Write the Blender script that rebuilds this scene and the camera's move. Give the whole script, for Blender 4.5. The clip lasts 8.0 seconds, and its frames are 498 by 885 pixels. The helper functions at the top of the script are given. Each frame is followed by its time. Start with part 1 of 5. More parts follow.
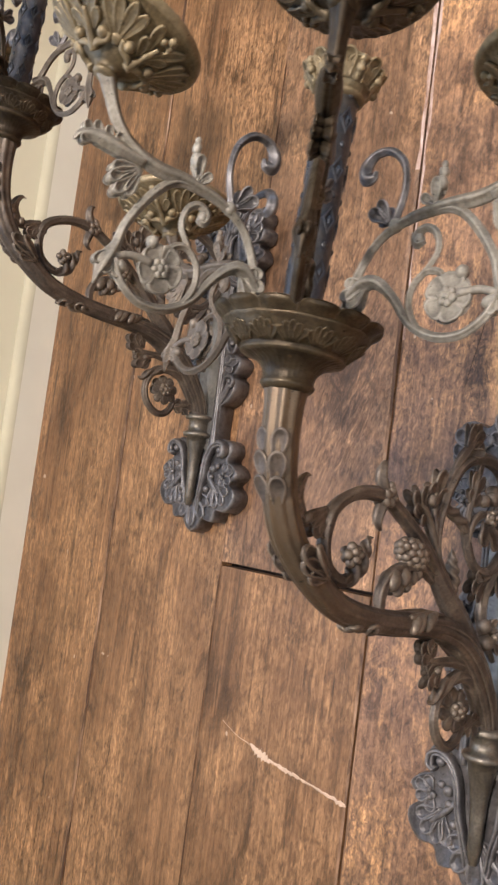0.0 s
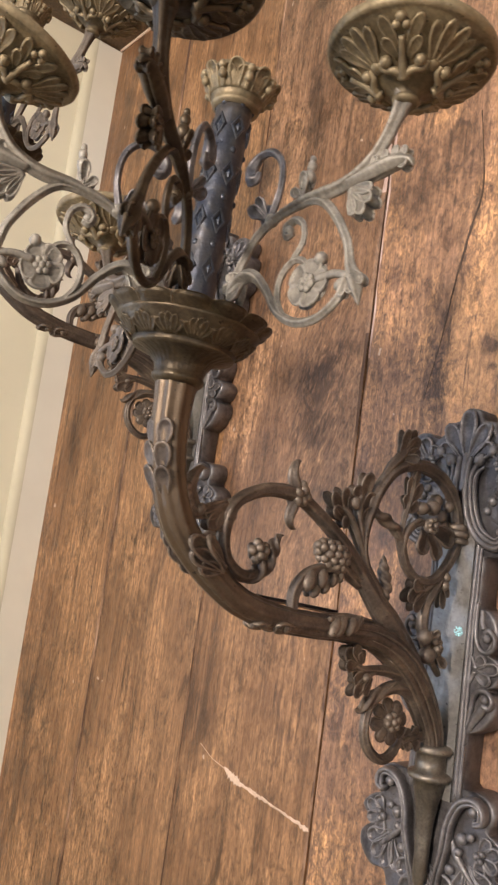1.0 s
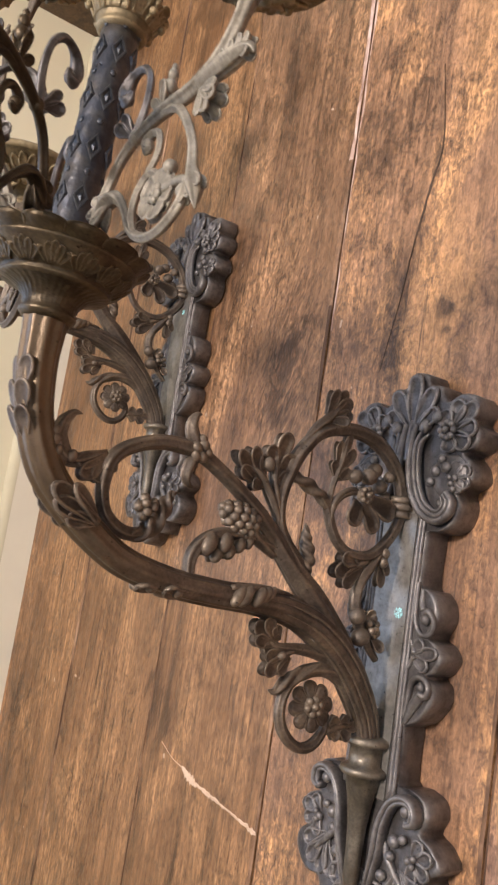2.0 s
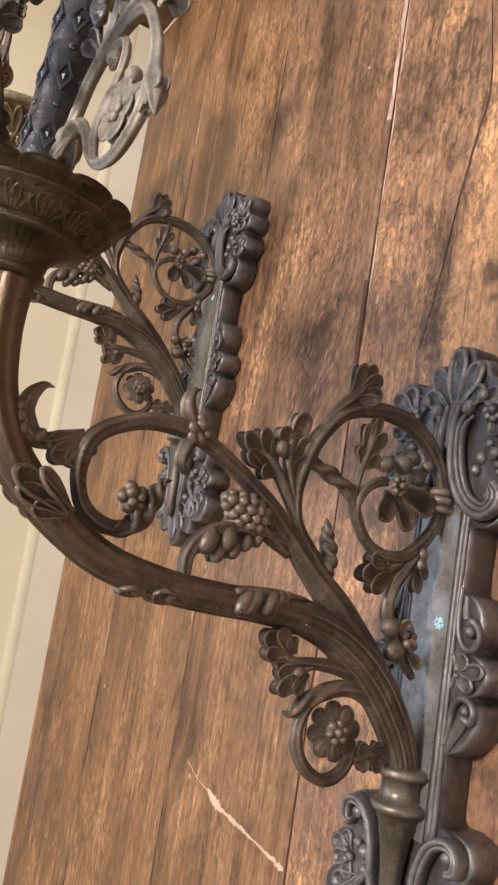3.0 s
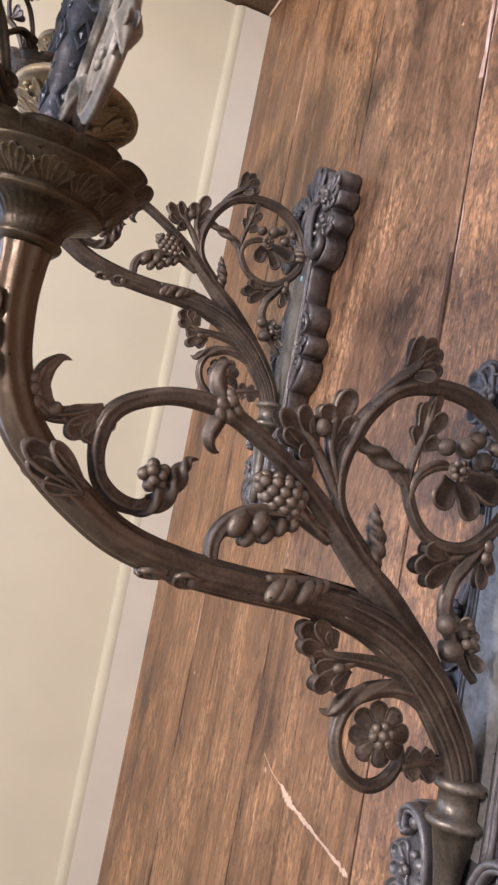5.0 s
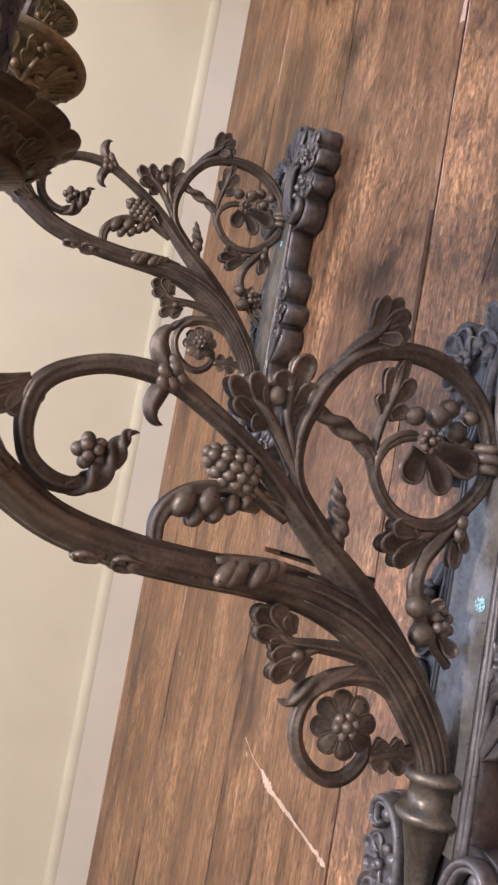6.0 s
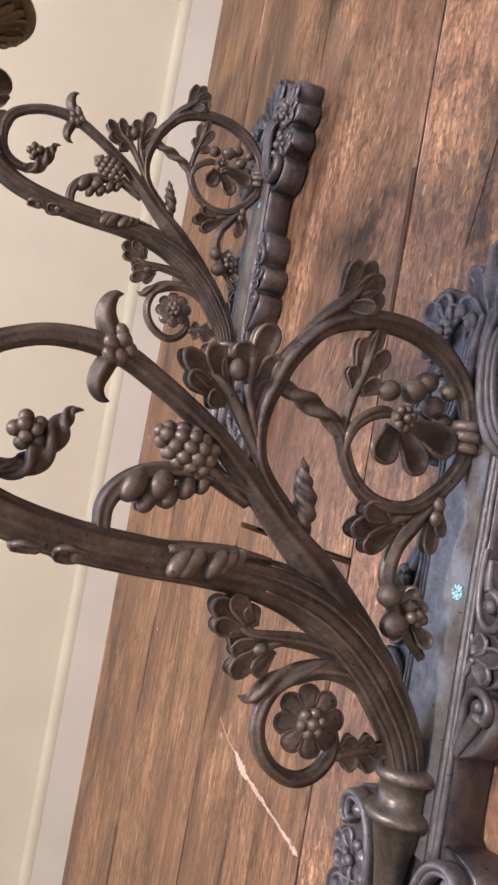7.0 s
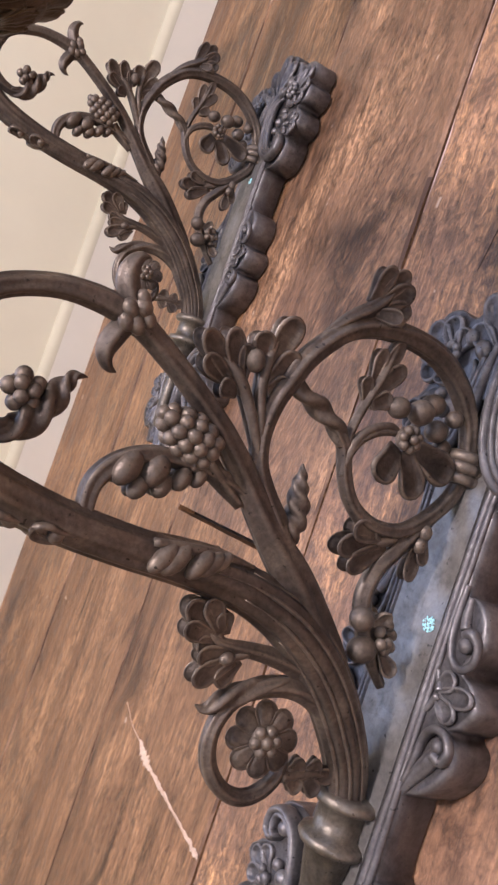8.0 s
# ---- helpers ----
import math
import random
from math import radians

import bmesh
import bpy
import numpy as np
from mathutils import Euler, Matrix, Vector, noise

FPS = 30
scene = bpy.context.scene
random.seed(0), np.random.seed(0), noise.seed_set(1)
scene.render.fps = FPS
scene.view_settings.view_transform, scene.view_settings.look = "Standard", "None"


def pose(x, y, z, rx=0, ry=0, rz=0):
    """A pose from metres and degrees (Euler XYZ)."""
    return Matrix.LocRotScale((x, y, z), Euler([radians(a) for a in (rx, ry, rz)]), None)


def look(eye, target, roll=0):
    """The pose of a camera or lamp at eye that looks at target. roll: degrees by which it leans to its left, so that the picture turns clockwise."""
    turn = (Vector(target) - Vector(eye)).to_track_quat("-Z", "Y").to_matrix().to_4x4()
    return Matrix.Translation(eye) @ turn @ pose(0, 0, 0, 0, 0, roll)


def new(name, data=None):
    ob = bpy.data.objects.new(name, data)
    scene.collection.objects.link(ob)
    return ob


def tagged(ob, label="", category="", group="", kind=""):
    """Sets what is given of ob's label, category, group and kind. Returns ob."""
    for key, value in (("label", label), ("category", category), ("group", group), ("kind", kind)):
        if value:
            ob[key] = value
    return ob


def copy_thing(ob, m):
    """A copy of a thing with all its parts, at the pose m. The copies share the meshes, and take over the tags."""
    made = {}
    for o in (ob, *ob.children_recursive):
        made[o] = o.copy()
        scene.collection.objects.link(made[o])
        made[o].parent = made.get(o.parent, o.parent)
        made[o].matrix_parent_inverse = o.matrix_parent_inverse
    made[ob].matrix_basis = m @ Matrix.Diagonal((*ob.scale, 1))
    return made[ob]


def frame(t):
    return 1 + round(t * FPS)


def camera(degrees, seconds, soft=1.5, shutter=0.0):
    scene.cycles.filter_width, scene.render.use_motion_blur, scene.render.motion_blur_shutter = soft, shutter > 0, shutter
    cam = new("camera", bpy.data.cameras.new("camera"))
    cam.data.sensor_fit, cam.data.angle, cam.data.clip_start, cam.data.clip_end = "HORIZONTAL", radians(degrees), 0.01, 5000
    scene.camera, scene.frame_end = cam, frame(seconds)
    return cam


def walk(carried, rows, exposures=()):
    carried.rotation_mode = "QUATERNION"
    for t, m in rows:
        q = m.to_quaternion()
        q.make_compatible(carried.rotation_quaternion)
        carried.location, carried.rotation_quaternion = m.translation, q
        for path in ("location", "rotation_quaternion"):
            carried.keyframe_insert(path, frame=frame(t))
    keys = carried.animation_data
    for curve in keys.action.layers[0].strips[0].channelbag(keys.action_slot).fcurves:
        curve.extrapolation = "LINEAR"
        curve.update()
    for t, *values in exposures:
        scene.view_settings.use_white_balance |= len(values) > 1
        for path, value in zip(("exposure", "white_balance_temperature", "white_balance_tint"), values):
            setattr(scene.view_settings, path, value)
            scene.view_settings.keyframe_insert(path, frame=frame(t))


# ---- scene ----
cam = camera(34.4, 8.0, 2.4, 0.4)
PATH = [
    (0, (1.374, 0.011, 0.771), (-0.065, 0.165, -0.61), -78.4),
    (0.5, (1.427, 0.003, 0.726), (-0.071, 0.213, -0.582), -77.4),
    (1, (1.466, -0.015, 0.681), (-0.09, 0.244, -0.548), -76.3),
    (1.5, (1.503, -0.035, 0.619), (-0.105, 0.251, -0.535), -75.7),
    (1.7, (1.506, -0.045, 0.587), (-0.115, 0.252, -0.544), -75.4),
    (3, (1.448, -0.044, 0.466), (-0.279, 0.251, -0.498), -76.2),
    (3.5, (1.438, -0.046, 0.442), (-0.319, 0.24, -0.47), -76.3),
    (4, (1.429, -0.041, 0.415), (-0.379, 0.223, -0.397), -76.3),
    (4.5, (1.445, -0.043, 0.415), (-0.405, 0.204, -0.305), -76.0),
    (4.7, (1.448, -0.041, 0.409), (-0.417, 0.196, -0.273), -76.4),
    (6, (1.421, -0.031, 0.351), (-0.458, 0.129, -0.315), -78.3),
    (6.5, (1.405, -0.022, 0.333), (-0.465, 0.098, -0.366), -79.2),
    (7, (1.392, -0.019, 0.323), (-0.48, 0.062, -0.377), -79.1),
    (7.5, (1.371, -0.02, 0.334), (-0.465, 0.044, -0.457), -74.7),
    (8, (1.344, -0.02, 0.357), (-0.43, 0.063, -0.562), -69.6),
]
EXPOSURES = [(0.0, 0.03, 5650, 14), (0.6, 0.0, 5930, 15), (1.5, 0.02, 5900, 16), (3.5, 0.06, 5800, 17), (4.5, 0.04, 5440, 21), (6.0, 0.02, 5390, 22), (8.0, 0.10, 5370, 26)]
walk(cam, [(t, look(eye, target, roll)) for t, eye, target, roll in PATH], EXPOSURES)

# world, sun and lamps
world = bpy.data.worlds.new("world")
scene.world = world
world.use_nodes = True
sky = world.node_tree.nodes.new("ShaderNodeTexSky")
sky.sky_type, sky.sun_disc = "NISHITA", False
sky.sun_elevation, sky.sun_rotation = radians(35), radians(90)
world.node_tree.nodes["Background"].inputs["Strength"].default_value = 0.08
world.node_tree.links.new(sky.outputs[0], world.node_tree.nodes["Background"].inputs["Color"])

ROOM_X, ROOM_S, ROOM_N, ROOM_H = 3.6, -2.6, 2.4, 2.6
# openings for the lights are assumed; none of them is in view
WEST_OPENING = (-0.58, 0.92, 0.85, 2.1)     # y from, y to, sill, head, in the wall over the skirting
EAST_OPENING = (-1.2, 0.2, 0.85, 2.1)           # y from, y to, sill, head, in the wall opposite
LAMP_X, LAMP_Y = 1.50, 0.45
NORTH_WINDOW = (0.9, 2.2, 0.85, 2.1)      # x from, x to, sill, head


def area_lamp(name, m, w, h, watts, colour):
    data = bpy.data.lights.new(name, "AREA")
    data.shape, data.size, data.size_y = "RECTANGLE", w, h
    data.energy, data.color = watts, colour
    ob = new(name, data)
    ob.matrix_world = m
    return ob


# unseen lights: ceiling and north assumed, east and west added as fill
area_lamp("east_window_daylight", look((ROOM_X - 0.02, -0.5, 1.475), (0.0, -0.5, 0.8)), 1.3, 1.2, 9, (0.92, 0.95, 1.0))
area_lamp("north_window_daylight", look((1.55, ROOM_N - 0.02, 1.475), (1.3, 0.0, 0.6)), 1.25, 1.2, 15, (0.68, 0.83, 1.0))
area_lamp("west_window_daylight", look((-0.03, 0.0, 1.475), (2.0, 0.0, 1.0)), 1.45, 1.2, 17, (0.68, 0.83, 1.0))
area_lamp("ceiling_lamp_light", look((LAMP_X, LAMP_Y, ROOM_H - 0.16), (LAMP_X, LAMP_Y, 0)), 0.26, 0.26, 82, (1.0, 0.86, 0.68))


# materials
def material(name, build):
    m = bpy.data.materials.new(name)
    m.use_nodes = True
    t = m.node_tree
    build(t, t.nodes["Principled BSDF"])
    return m


def node(t, kind, **values):
    n = t.nodes.new(kind)
    for k, v in values.items():
        n.inputs[k].default_value = v
    return n


def noise_of(t, coords, scale, detail=6.0, rough=0.6, stretch=(1, 1, 1), distortion=0.0, turn=0.0):
    """Noise over the coordinates, drawn out by the stretch and turned by some degrees about z."""
    mp = t.nodes.new("ShaderNodeMapping")
    if turn:
        spun = t.nodes.new("ShaderNodeMapping")
        spun.inputs["Rotation"].default_value = (0, 0, radians(turn))
        t.links.new(coords, spun.inputs["Vector"])
        coords = spun.outputs[0]
    mp.inputs["Scale"].default_value = stretch
    t.links.new(coords, mp.inputs["Vector"])
    n = node(t, "ShaderNodeTexNoise", Scale=scale, Detail=detail, Roughness=rough, Distortion=distortion)
    t.links.new(mp.outputs[0], n.inputs["Vector"])
    return n.outputs["Fac"]


def ramp(t, value, *stops):
    r = t.nodes.new("ShaderNodeValToRGB")
    e = r.color_ramp.elements
    while len(e) < len(stops):
        e.new(0.5)
    for el, (p, c) in zip(e, stops):
        el.position = p
        el.color = (*c, 1) if isinstance(c, tuple) else (c, c, c, 1)
    t.links.new(value, r.inputs[0])
    return r.outputs[0]


def mix(t, fac, a, b, how="MIX"):
    n = t.nodes.new("ShaderNodeMix")
    n.data_type, n.blend_type = "RGBA", how
    for sock, v in ((n.inputs[0], fac), (n.inputs[6], a), (n.inputs[7], b)):
        if isinstance(v, bpy.types.NodeSocket):
            t.links.new(v, sock)
        else:
            sock.default_value = v if isinstance(v, (int, float)) else (*v, 1)
    return n.outputs[2]


def bump(t, p, height, strength, distance, prior=None):
    b = node(t, "ShaderNodeBump", Strength=strength, Distance=distance)
    t.links.new(height, b.inputs["Height"])
    if prior is not None:
        t.links.new(prior, b.inputs["Normal"])
    t.links.new(b.outputs[0], p.inputs["Normal"])
    return b.outputs[0]


def bronze(dark, mid, light, metal=0.75, rough=(0.34, 0.62), scale=1.0, wear=0.5, lit_end=None):
    """Patinated cast metal: cloudy patina, brush streaks, pits, and edges rubbed bright."""
    def build(t, p):
        co = t.nodes.new("ShaderNodeTexCoord").outputs["Object"]
        big = noise_of(t, co, 26 * scale, 6, 0.65, distortion=0.6)
        fine = noise_of(t, co, 420 * scale, 4)
        cast = noise_of(t, co, 150, 4, 0.65)
        streak = noise_of(t, co, 95, 4, 0.6, (1.0, 0.22, 0.22), 0.8)
        tone = ramp(t, big, (0.32, dark), (0.50, mid), (0.70, light))
        tone = mix(t, 1.0, tone, ramp(t, streak, (0.34, 0.74), (0.50, 1.0), (0.66, 1.22)), "MULTIPLY")
        tone = mix(t, 1.0, tone, ramp(t, fine, (0.36, 0.80), (0.62, 1.10)), "MULTIPLY")
        if lit_end:
            # warm light towards the end of the arm is painted into its tone
            low, high, colour = lit_end
            place = node(t, "ShaderNodeSeparateXYZ")
            t.links.new(co, place.inputs[0])
            uneven = node(t, "ShaderNodeMath")
            uneven.operation = "MULTIPLY_ADD"
            t.links.new(big, uneven.inputs[0])
            uneven.inputs[1].default_value = 0.06
            t.links.new(place.outputs["Z"], uneven.inputs[2])
            tone = mix(t, ramp(t, uneven.outputs[0], (low + 0.03, 0.0), (high + 0.03, 0.8)), tone, colour)
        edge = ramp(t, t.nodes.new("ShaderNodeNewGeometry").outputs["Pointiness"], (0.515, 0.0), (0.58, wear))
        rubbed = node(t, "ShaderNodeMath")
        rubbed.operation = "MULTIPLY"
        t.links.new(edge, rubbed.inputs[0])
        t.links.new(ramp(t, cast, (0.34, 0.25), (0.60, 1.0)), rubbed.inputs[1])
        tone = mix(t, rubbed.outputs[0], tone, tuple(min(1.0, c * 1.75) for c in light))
        pit = ramp(t, noise_of(t, co, 300 * scale, 2, 0.5), (0.68, 0.0), (0.75, 0.85))
        t.links.new(mix(t, pit, tone, tuple(c * 0.30 for c in dark)), p.inputs["Base Color"])
        t.links.new(ramp(t, noise_of(t, co, 70, 5, 0.65), (0.32, rough[0]), (0.68, rough[1])), p.inputs["Roughness"])
        p.inputs["Metallic"].default_value = metal
        n1 = bump(t, p, noise_of(t, co, 55, 4, 0.6), 0.28, 0.004)
        n2 = bump(t, p, cast, 0.32, 0.0016, n1)
        bump(t, p, fine, 0.20, 0.0005, n2)
    return build


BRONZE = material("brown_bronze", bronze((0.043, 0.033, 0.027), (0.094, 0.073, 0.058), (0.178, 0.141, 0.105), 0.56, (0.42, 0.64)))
ARM_METAL = material("warm_lit_arm_bronze", bronze((0.044, 0.034, 0.028), (0.097, 0.076, 0.061), (0.188, 0.149, 0.110), 0.62, (0.34, 0.56), lit_end=(0.25, 0.38, (0.112, 0.076, 0.043))))
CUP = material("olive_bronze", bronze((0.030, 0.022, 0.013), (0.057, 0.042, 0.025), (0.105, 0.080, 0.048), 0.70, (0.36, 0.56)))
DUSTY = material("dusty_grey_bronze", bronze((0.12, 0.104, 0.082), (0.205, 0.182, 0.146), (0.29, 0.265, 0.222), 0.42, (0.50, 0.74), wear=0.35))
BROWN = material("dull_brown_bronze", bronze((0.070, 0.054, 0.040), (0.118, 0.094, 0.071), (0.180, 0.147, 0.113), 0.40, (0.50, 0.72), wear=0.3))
CUP_AND_SHADE = material("cup_and_shade_bronze", bronze((0.021, 0.015, 0.009), (0.042, 0.030, 0.018), (0.080, 0.060, 0.038), 0.72, (0.36, 0.56)))
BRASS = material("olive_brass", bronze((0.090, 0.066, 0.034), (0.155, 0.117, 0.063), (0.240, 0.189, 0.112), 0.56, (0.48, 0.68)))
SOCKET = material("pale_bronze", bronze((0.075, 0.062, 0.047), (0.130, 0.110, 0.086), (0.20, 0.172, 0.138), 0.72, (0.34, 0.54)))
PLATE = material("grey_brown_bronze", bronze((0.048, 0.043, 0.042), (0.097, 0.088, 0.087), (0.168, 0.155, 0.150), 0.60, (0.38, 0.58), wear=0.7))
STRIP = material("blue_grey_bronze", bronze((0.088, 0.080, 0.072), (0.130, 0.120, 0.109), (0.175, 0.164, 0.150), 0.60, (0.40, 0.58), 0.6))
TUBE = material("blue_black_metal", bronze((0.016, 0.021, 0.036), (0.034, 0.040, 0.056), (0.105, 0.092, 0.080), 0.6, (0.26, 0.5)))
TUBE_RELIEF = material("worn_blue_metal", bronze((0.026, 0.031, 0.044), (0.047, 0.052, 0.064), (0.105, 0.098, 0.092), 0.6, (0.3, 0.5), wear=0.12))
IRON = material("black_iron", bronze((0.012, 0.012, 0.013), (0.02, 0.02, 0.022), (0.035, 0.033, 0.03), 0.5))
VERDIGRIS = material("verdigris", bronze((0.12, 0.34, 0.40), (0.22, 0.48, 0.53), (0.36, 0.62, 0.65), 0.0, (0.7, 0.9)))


def wood(dark, mid, light, worn, rough=1.0, marks=(), figure=()):
    """Worn boards; marks: old stains of (x, y, half width, half length, depth), bare orange wear where the depth is negative;
    figure: patches of curly grain across the board, of (x, y, half width, half length); rough: 0 for planed boards, 1 for scuffed ones."""
    def build(t, p):
        co = t.nodes.new("ShaderNodeTexCoord").outputs["Object"]
        info = t.nodes.new("ShaderNodeObjectInfo")
        shift = node(t, "ShaderNodeVectorMath")
        shift.operation = "ADD"
        many = node(t, "ShaderNodeMath")
        many.operation = "MULTIPLY"
        many.inputs[1].default_value = 37.0
        t.links.new(info.outputs["Random"], many.inputs[0])
        t.links.new(co, shift.inputs[0])
        t.links.new(many.outputs[0], shift.inputs[1])
        at = shift.outputs[0]

        def times(a, b):
            n = node(t, "ShaderNodeMath")
            n.operation = "MULTIPLY"
            for sock, v in zip(n.inputs, (a, b)):
                t.links.new(v, sock)
            return n.outputs[0]

        def patch(x, y, rx, ry, inner=0.15):
            mp = t.nodes.new("ShaderNodeMapping")
            mp.inputs["Scale"].default_value = (1 / rx, 1 / ry, 0)
            mp.inputs["Location"].default_value = (-x / rx, -y / ry, 0)
            t.links.new(co, mp.inputs["Vector"])
            far = node(t, "ShaderNodeVectorMath")
            far.operation = "LENGTH"
            t.links.new(mp.outputs[0], far.inputs[0])
            return ramp(t, far.outputs["Value"], (inner, 1.0), (1.0, 0.0))

        broad = noise_of(t, at, 5.0, 5, 0.6, (1.0, 0.35, 1.0), 1.2)
        lines = noise_of(t, at, 62, 6, 0.62, (1.0, 0.016, 1.0), 0.9)
        fibre = noise_of(t, at, 190, 5, 0.65, (1.0, 0.022, 1.0), 0.5)
        mottle = noise_of(t, at, 24 + 10 * rough, 10, 0.74, (1.0, 0.32 + 0.28 * rough, 1.0), 0.9)
        stain = noise_of(t, at, 8.0, 12, 0.72, (1.0, 0.42, 1.0), 1.0)
        where = noise_of(t, at, 7.0, 7, 0.66, (1.0, 0.42, 1.0), 0.9)
        grit = noise_of(t, at, 200, 6, 0.72, (1.0, 0.14 + 0.36 * rough, 1.0), 0.8)
        deep = tuple(c * 0.5 for c in dark)
        tone = mix(t, ramp(t, broad, (0.38, 0.0), (0.62, 1.0)), mid, light)
        # scuffed patches that show the brighter wood, with a speckled edge
        bare = times(ramp(t, where, (0.46, 0.0), (0.60, 1.0)), ramp(t, grit, (0.42, 0.15), (0.60, 1.0)))
        tone = mix(t, ramp(t, bare, (0.0, 0.0), (1.0, 0.35 + 0.55 * rough)), tone, worn)
        tone = mix(t, ramp(t, mottle, (0.36, 0.55 + 0.20 * rough), (0.49, 0.0)), tone, dark)
        tone = mix(t, 1.0, tone, ramp(t, lines, (0.35, 0.62 + 0.16 * rough), (0.46, 1.0), (0.54, 1.0), (0.66, 1.36 - 0.16 * rough)), "MULTIPLY")
        tone = mix(t, 1.0, tone, ramp(t, fibre, (0.36, 0.70), (0.50, 1.0), (0.64, 1.26)), "MULTIPLY")
        tone = mix(t, ramp(t, stain, (0.34, 0.80), (0.42, 0.25), (0.48, 0.0)), tone, deep)
        for x, y, rx, ry in figure:
            curl = noise_of(t, at, 185, 7, 0.68, (1.0, 0.20, 1.0), 0.9, 22)
            shade = ramp(t, curl, (0.36, dark), (0.47, mid), (0.56, light), (0.68, worn))
            tone = mix(t, times(patch(x, y, rx, ry, 0.35), ramp(t, mottle, (0.34, 0.45), (0.56, 1.0))), tone, shade)
        for x, y, rx, ry, depth in sorted(marks, key=lambda q: q[4]):
            ragged = times(patch(x, y, rx, ry), ramp(t, mottle, (0.36, 1.0 if depth > 0 else 0.1), (0.60, 0.1 if depth > 0 else 1.0)))
            tone = mix(t, ramp(t, ragged, (0.10, 0.0), (0.55, abs(depth))), tone, deep if depth > 0 else worn)
        # open pores, and the speckle of a scuffed surface
        tone = mix(t, ramp(t, noise_of(t, at, 150, 3, 0.6, (1.0, 0.05, 1.0), 0.3), (0.28, 0.75), (0.36, 0.0)), tone, deep)
        tone = mix(t, 1.0, tone, ramp(t, grit, (0.36, 0.90 - 0.34 * rough), (0.50, 1.0), (0.64, 1.07 + 0.34 * rough)), "MULTIPLY")
        # small pale nicks
        tone = mix(t, ramp(t, noise_of(t, at, 60, 2, 0.5, (1.0, 0.7, 1.0)), (0.765, 0.0), (0.79, 0.7)), tone, (0.62, 0.48, 0.36))
        t.links.new(tone, p.inputs["Base Color"])
        t.links.new(ramp(t, mottle, (0.36, 0.36 - 0.08 * rough), (0.60, 0.58 - 0.10 * rough)), p.inputs["Roughness"])
        p.inputs["Specular IOR Level"].default_value = 0.30 + 0.20 * min(1.0, rough)
        n1 = bump(t, p, mottle, 0.22 + 0.16 * rough, 0.005)
        n2 = bump(t, p, lines, 0.22, 0.0015, n1)
        bump(t, p, grit, 0.12 + 0.50 * rough, 0.0012, n2)
    return build


OAK = ((0.070, 0.035, 0.016), (0.161, 0.082, 0.037), (0.243, 0.127, 0.058), (0.445, 0.246, 0.113), 0.55)
FIGURED_OAK = ((0.070, 0.036, 0.018), (0.165, 0.088, 0.046), (0.237, 0.130, 0.069), (0.462, 0.262, 0.132), 0.85)
ROUGH_OAK = ((0.080, 0.045, 0.032), (0.190, 0.106, 0.070), (0.262, 0.144, 0.088), (0.54, 0.290, 0.130), 1.05)
WOOD = material("worn_oak_boards", wood(*OAK))
WOOD_STAINED = material("stained_oak_board", wood(*FIGURED_OAK, ((0.060, -0.965, 0.075, 0.13, 0.8), (-0.03, -0.55, 0.05, 0.10, 0.5)), ((0.060, -0.985, 0.085, 0.30),)))
WOOD_ROUGH = material("rough_oak_boards", wood(*ROUGH_OAK))
GOLDEN_OAK = ((0.080, 0.043, 0.028), (0.200, 0.108, 0.064), (0.285, 0.154, 0.082), (0.58, 0.310, 0.128), 1.05)
WOOD_ROUGH_STAINED = material("rough_stained_oak_board", wood(*GOLDEN_OAK, ((0.002, -0.265, 0.011, 0.055, 0.65), (-0.0125, -0.325, 0.013, 0.055, 0.75), (-0.0255, -0.39, 0.012, 0.05, 0.6), (-0.032, -0.462, 0.028, 0.055, 0.85), (0.035, -0.425, 0.02, 0.045, 0.8), (-0.075, -0.20, 0.08, 0.22, 0.45), (0.02, -0.43, 0.075, 0.16, -0.5), (-0.055, -0.97, 0.14, 0.30, 0.42), (-0.10, -0.62, 0.06, 0.10, 0.35), (0.04, -0.10, 0.05, 0.2, -0.25))))


def edge_wood(t, p):
    co = t.nodes.new("ShaderNodeTexCoord").outputs["Object"]
    f = noise_of(t, co, 16, 6, 0.7, (1.0, 0.3, 1.0))
    t.links.new(ramp(t, f, (0.46, (0.075, 0.036, 0.018)), (0.58, (0.30, 0.17, 0.095)), (0.70, (0.50, 0.33, 0.22))), p.inputs["Base Color"])
    p.inputs["Roughness"].default_value = 0.7


EDGE = material("worn_board_edge", edge_wood)


def bare_edge(t, p):
    co = t.nodes.new("ShaderNodeTexCoord").outputs["Object"]
    f = noise_of(t, co, 130, 6, 0.7, (1.0, 0.25, 1.0))
    t.links.new(ramp(t, f, (0.32, (0.12, 0.06, 0.040)), (0.42, (0.36, 0.23, 0.175)), (0.60, (0.58, 0.44, 0.38))), p.inputs["Base Color"])
    p.inputs["Roughness"].default_value = 0.8


BARE_EDGE = material("bare_pale_board_edge", bare_edge)


def plain(colour, rough, grain=0.06, scale=9):
    def build(t, p):
        co = t.nodes.new("ShaderNodeTexCoord").outputs["Object"]
        f = noise_of(t, co, scale, 6)
        a, b = tuple(c * (1 - grain) for c in colour), tuple(min(1, c * (1 + grain)) for c in colour)
        t.links.new(ramp(t, f, (0.35, a), (0.65, b)), p.inputs["Base Color"])
        p.inputs["Roughness"].default_value = rough
        bump(t, p, noise_of(t, co, 240, 4), 0.12, 0.001)
    return build


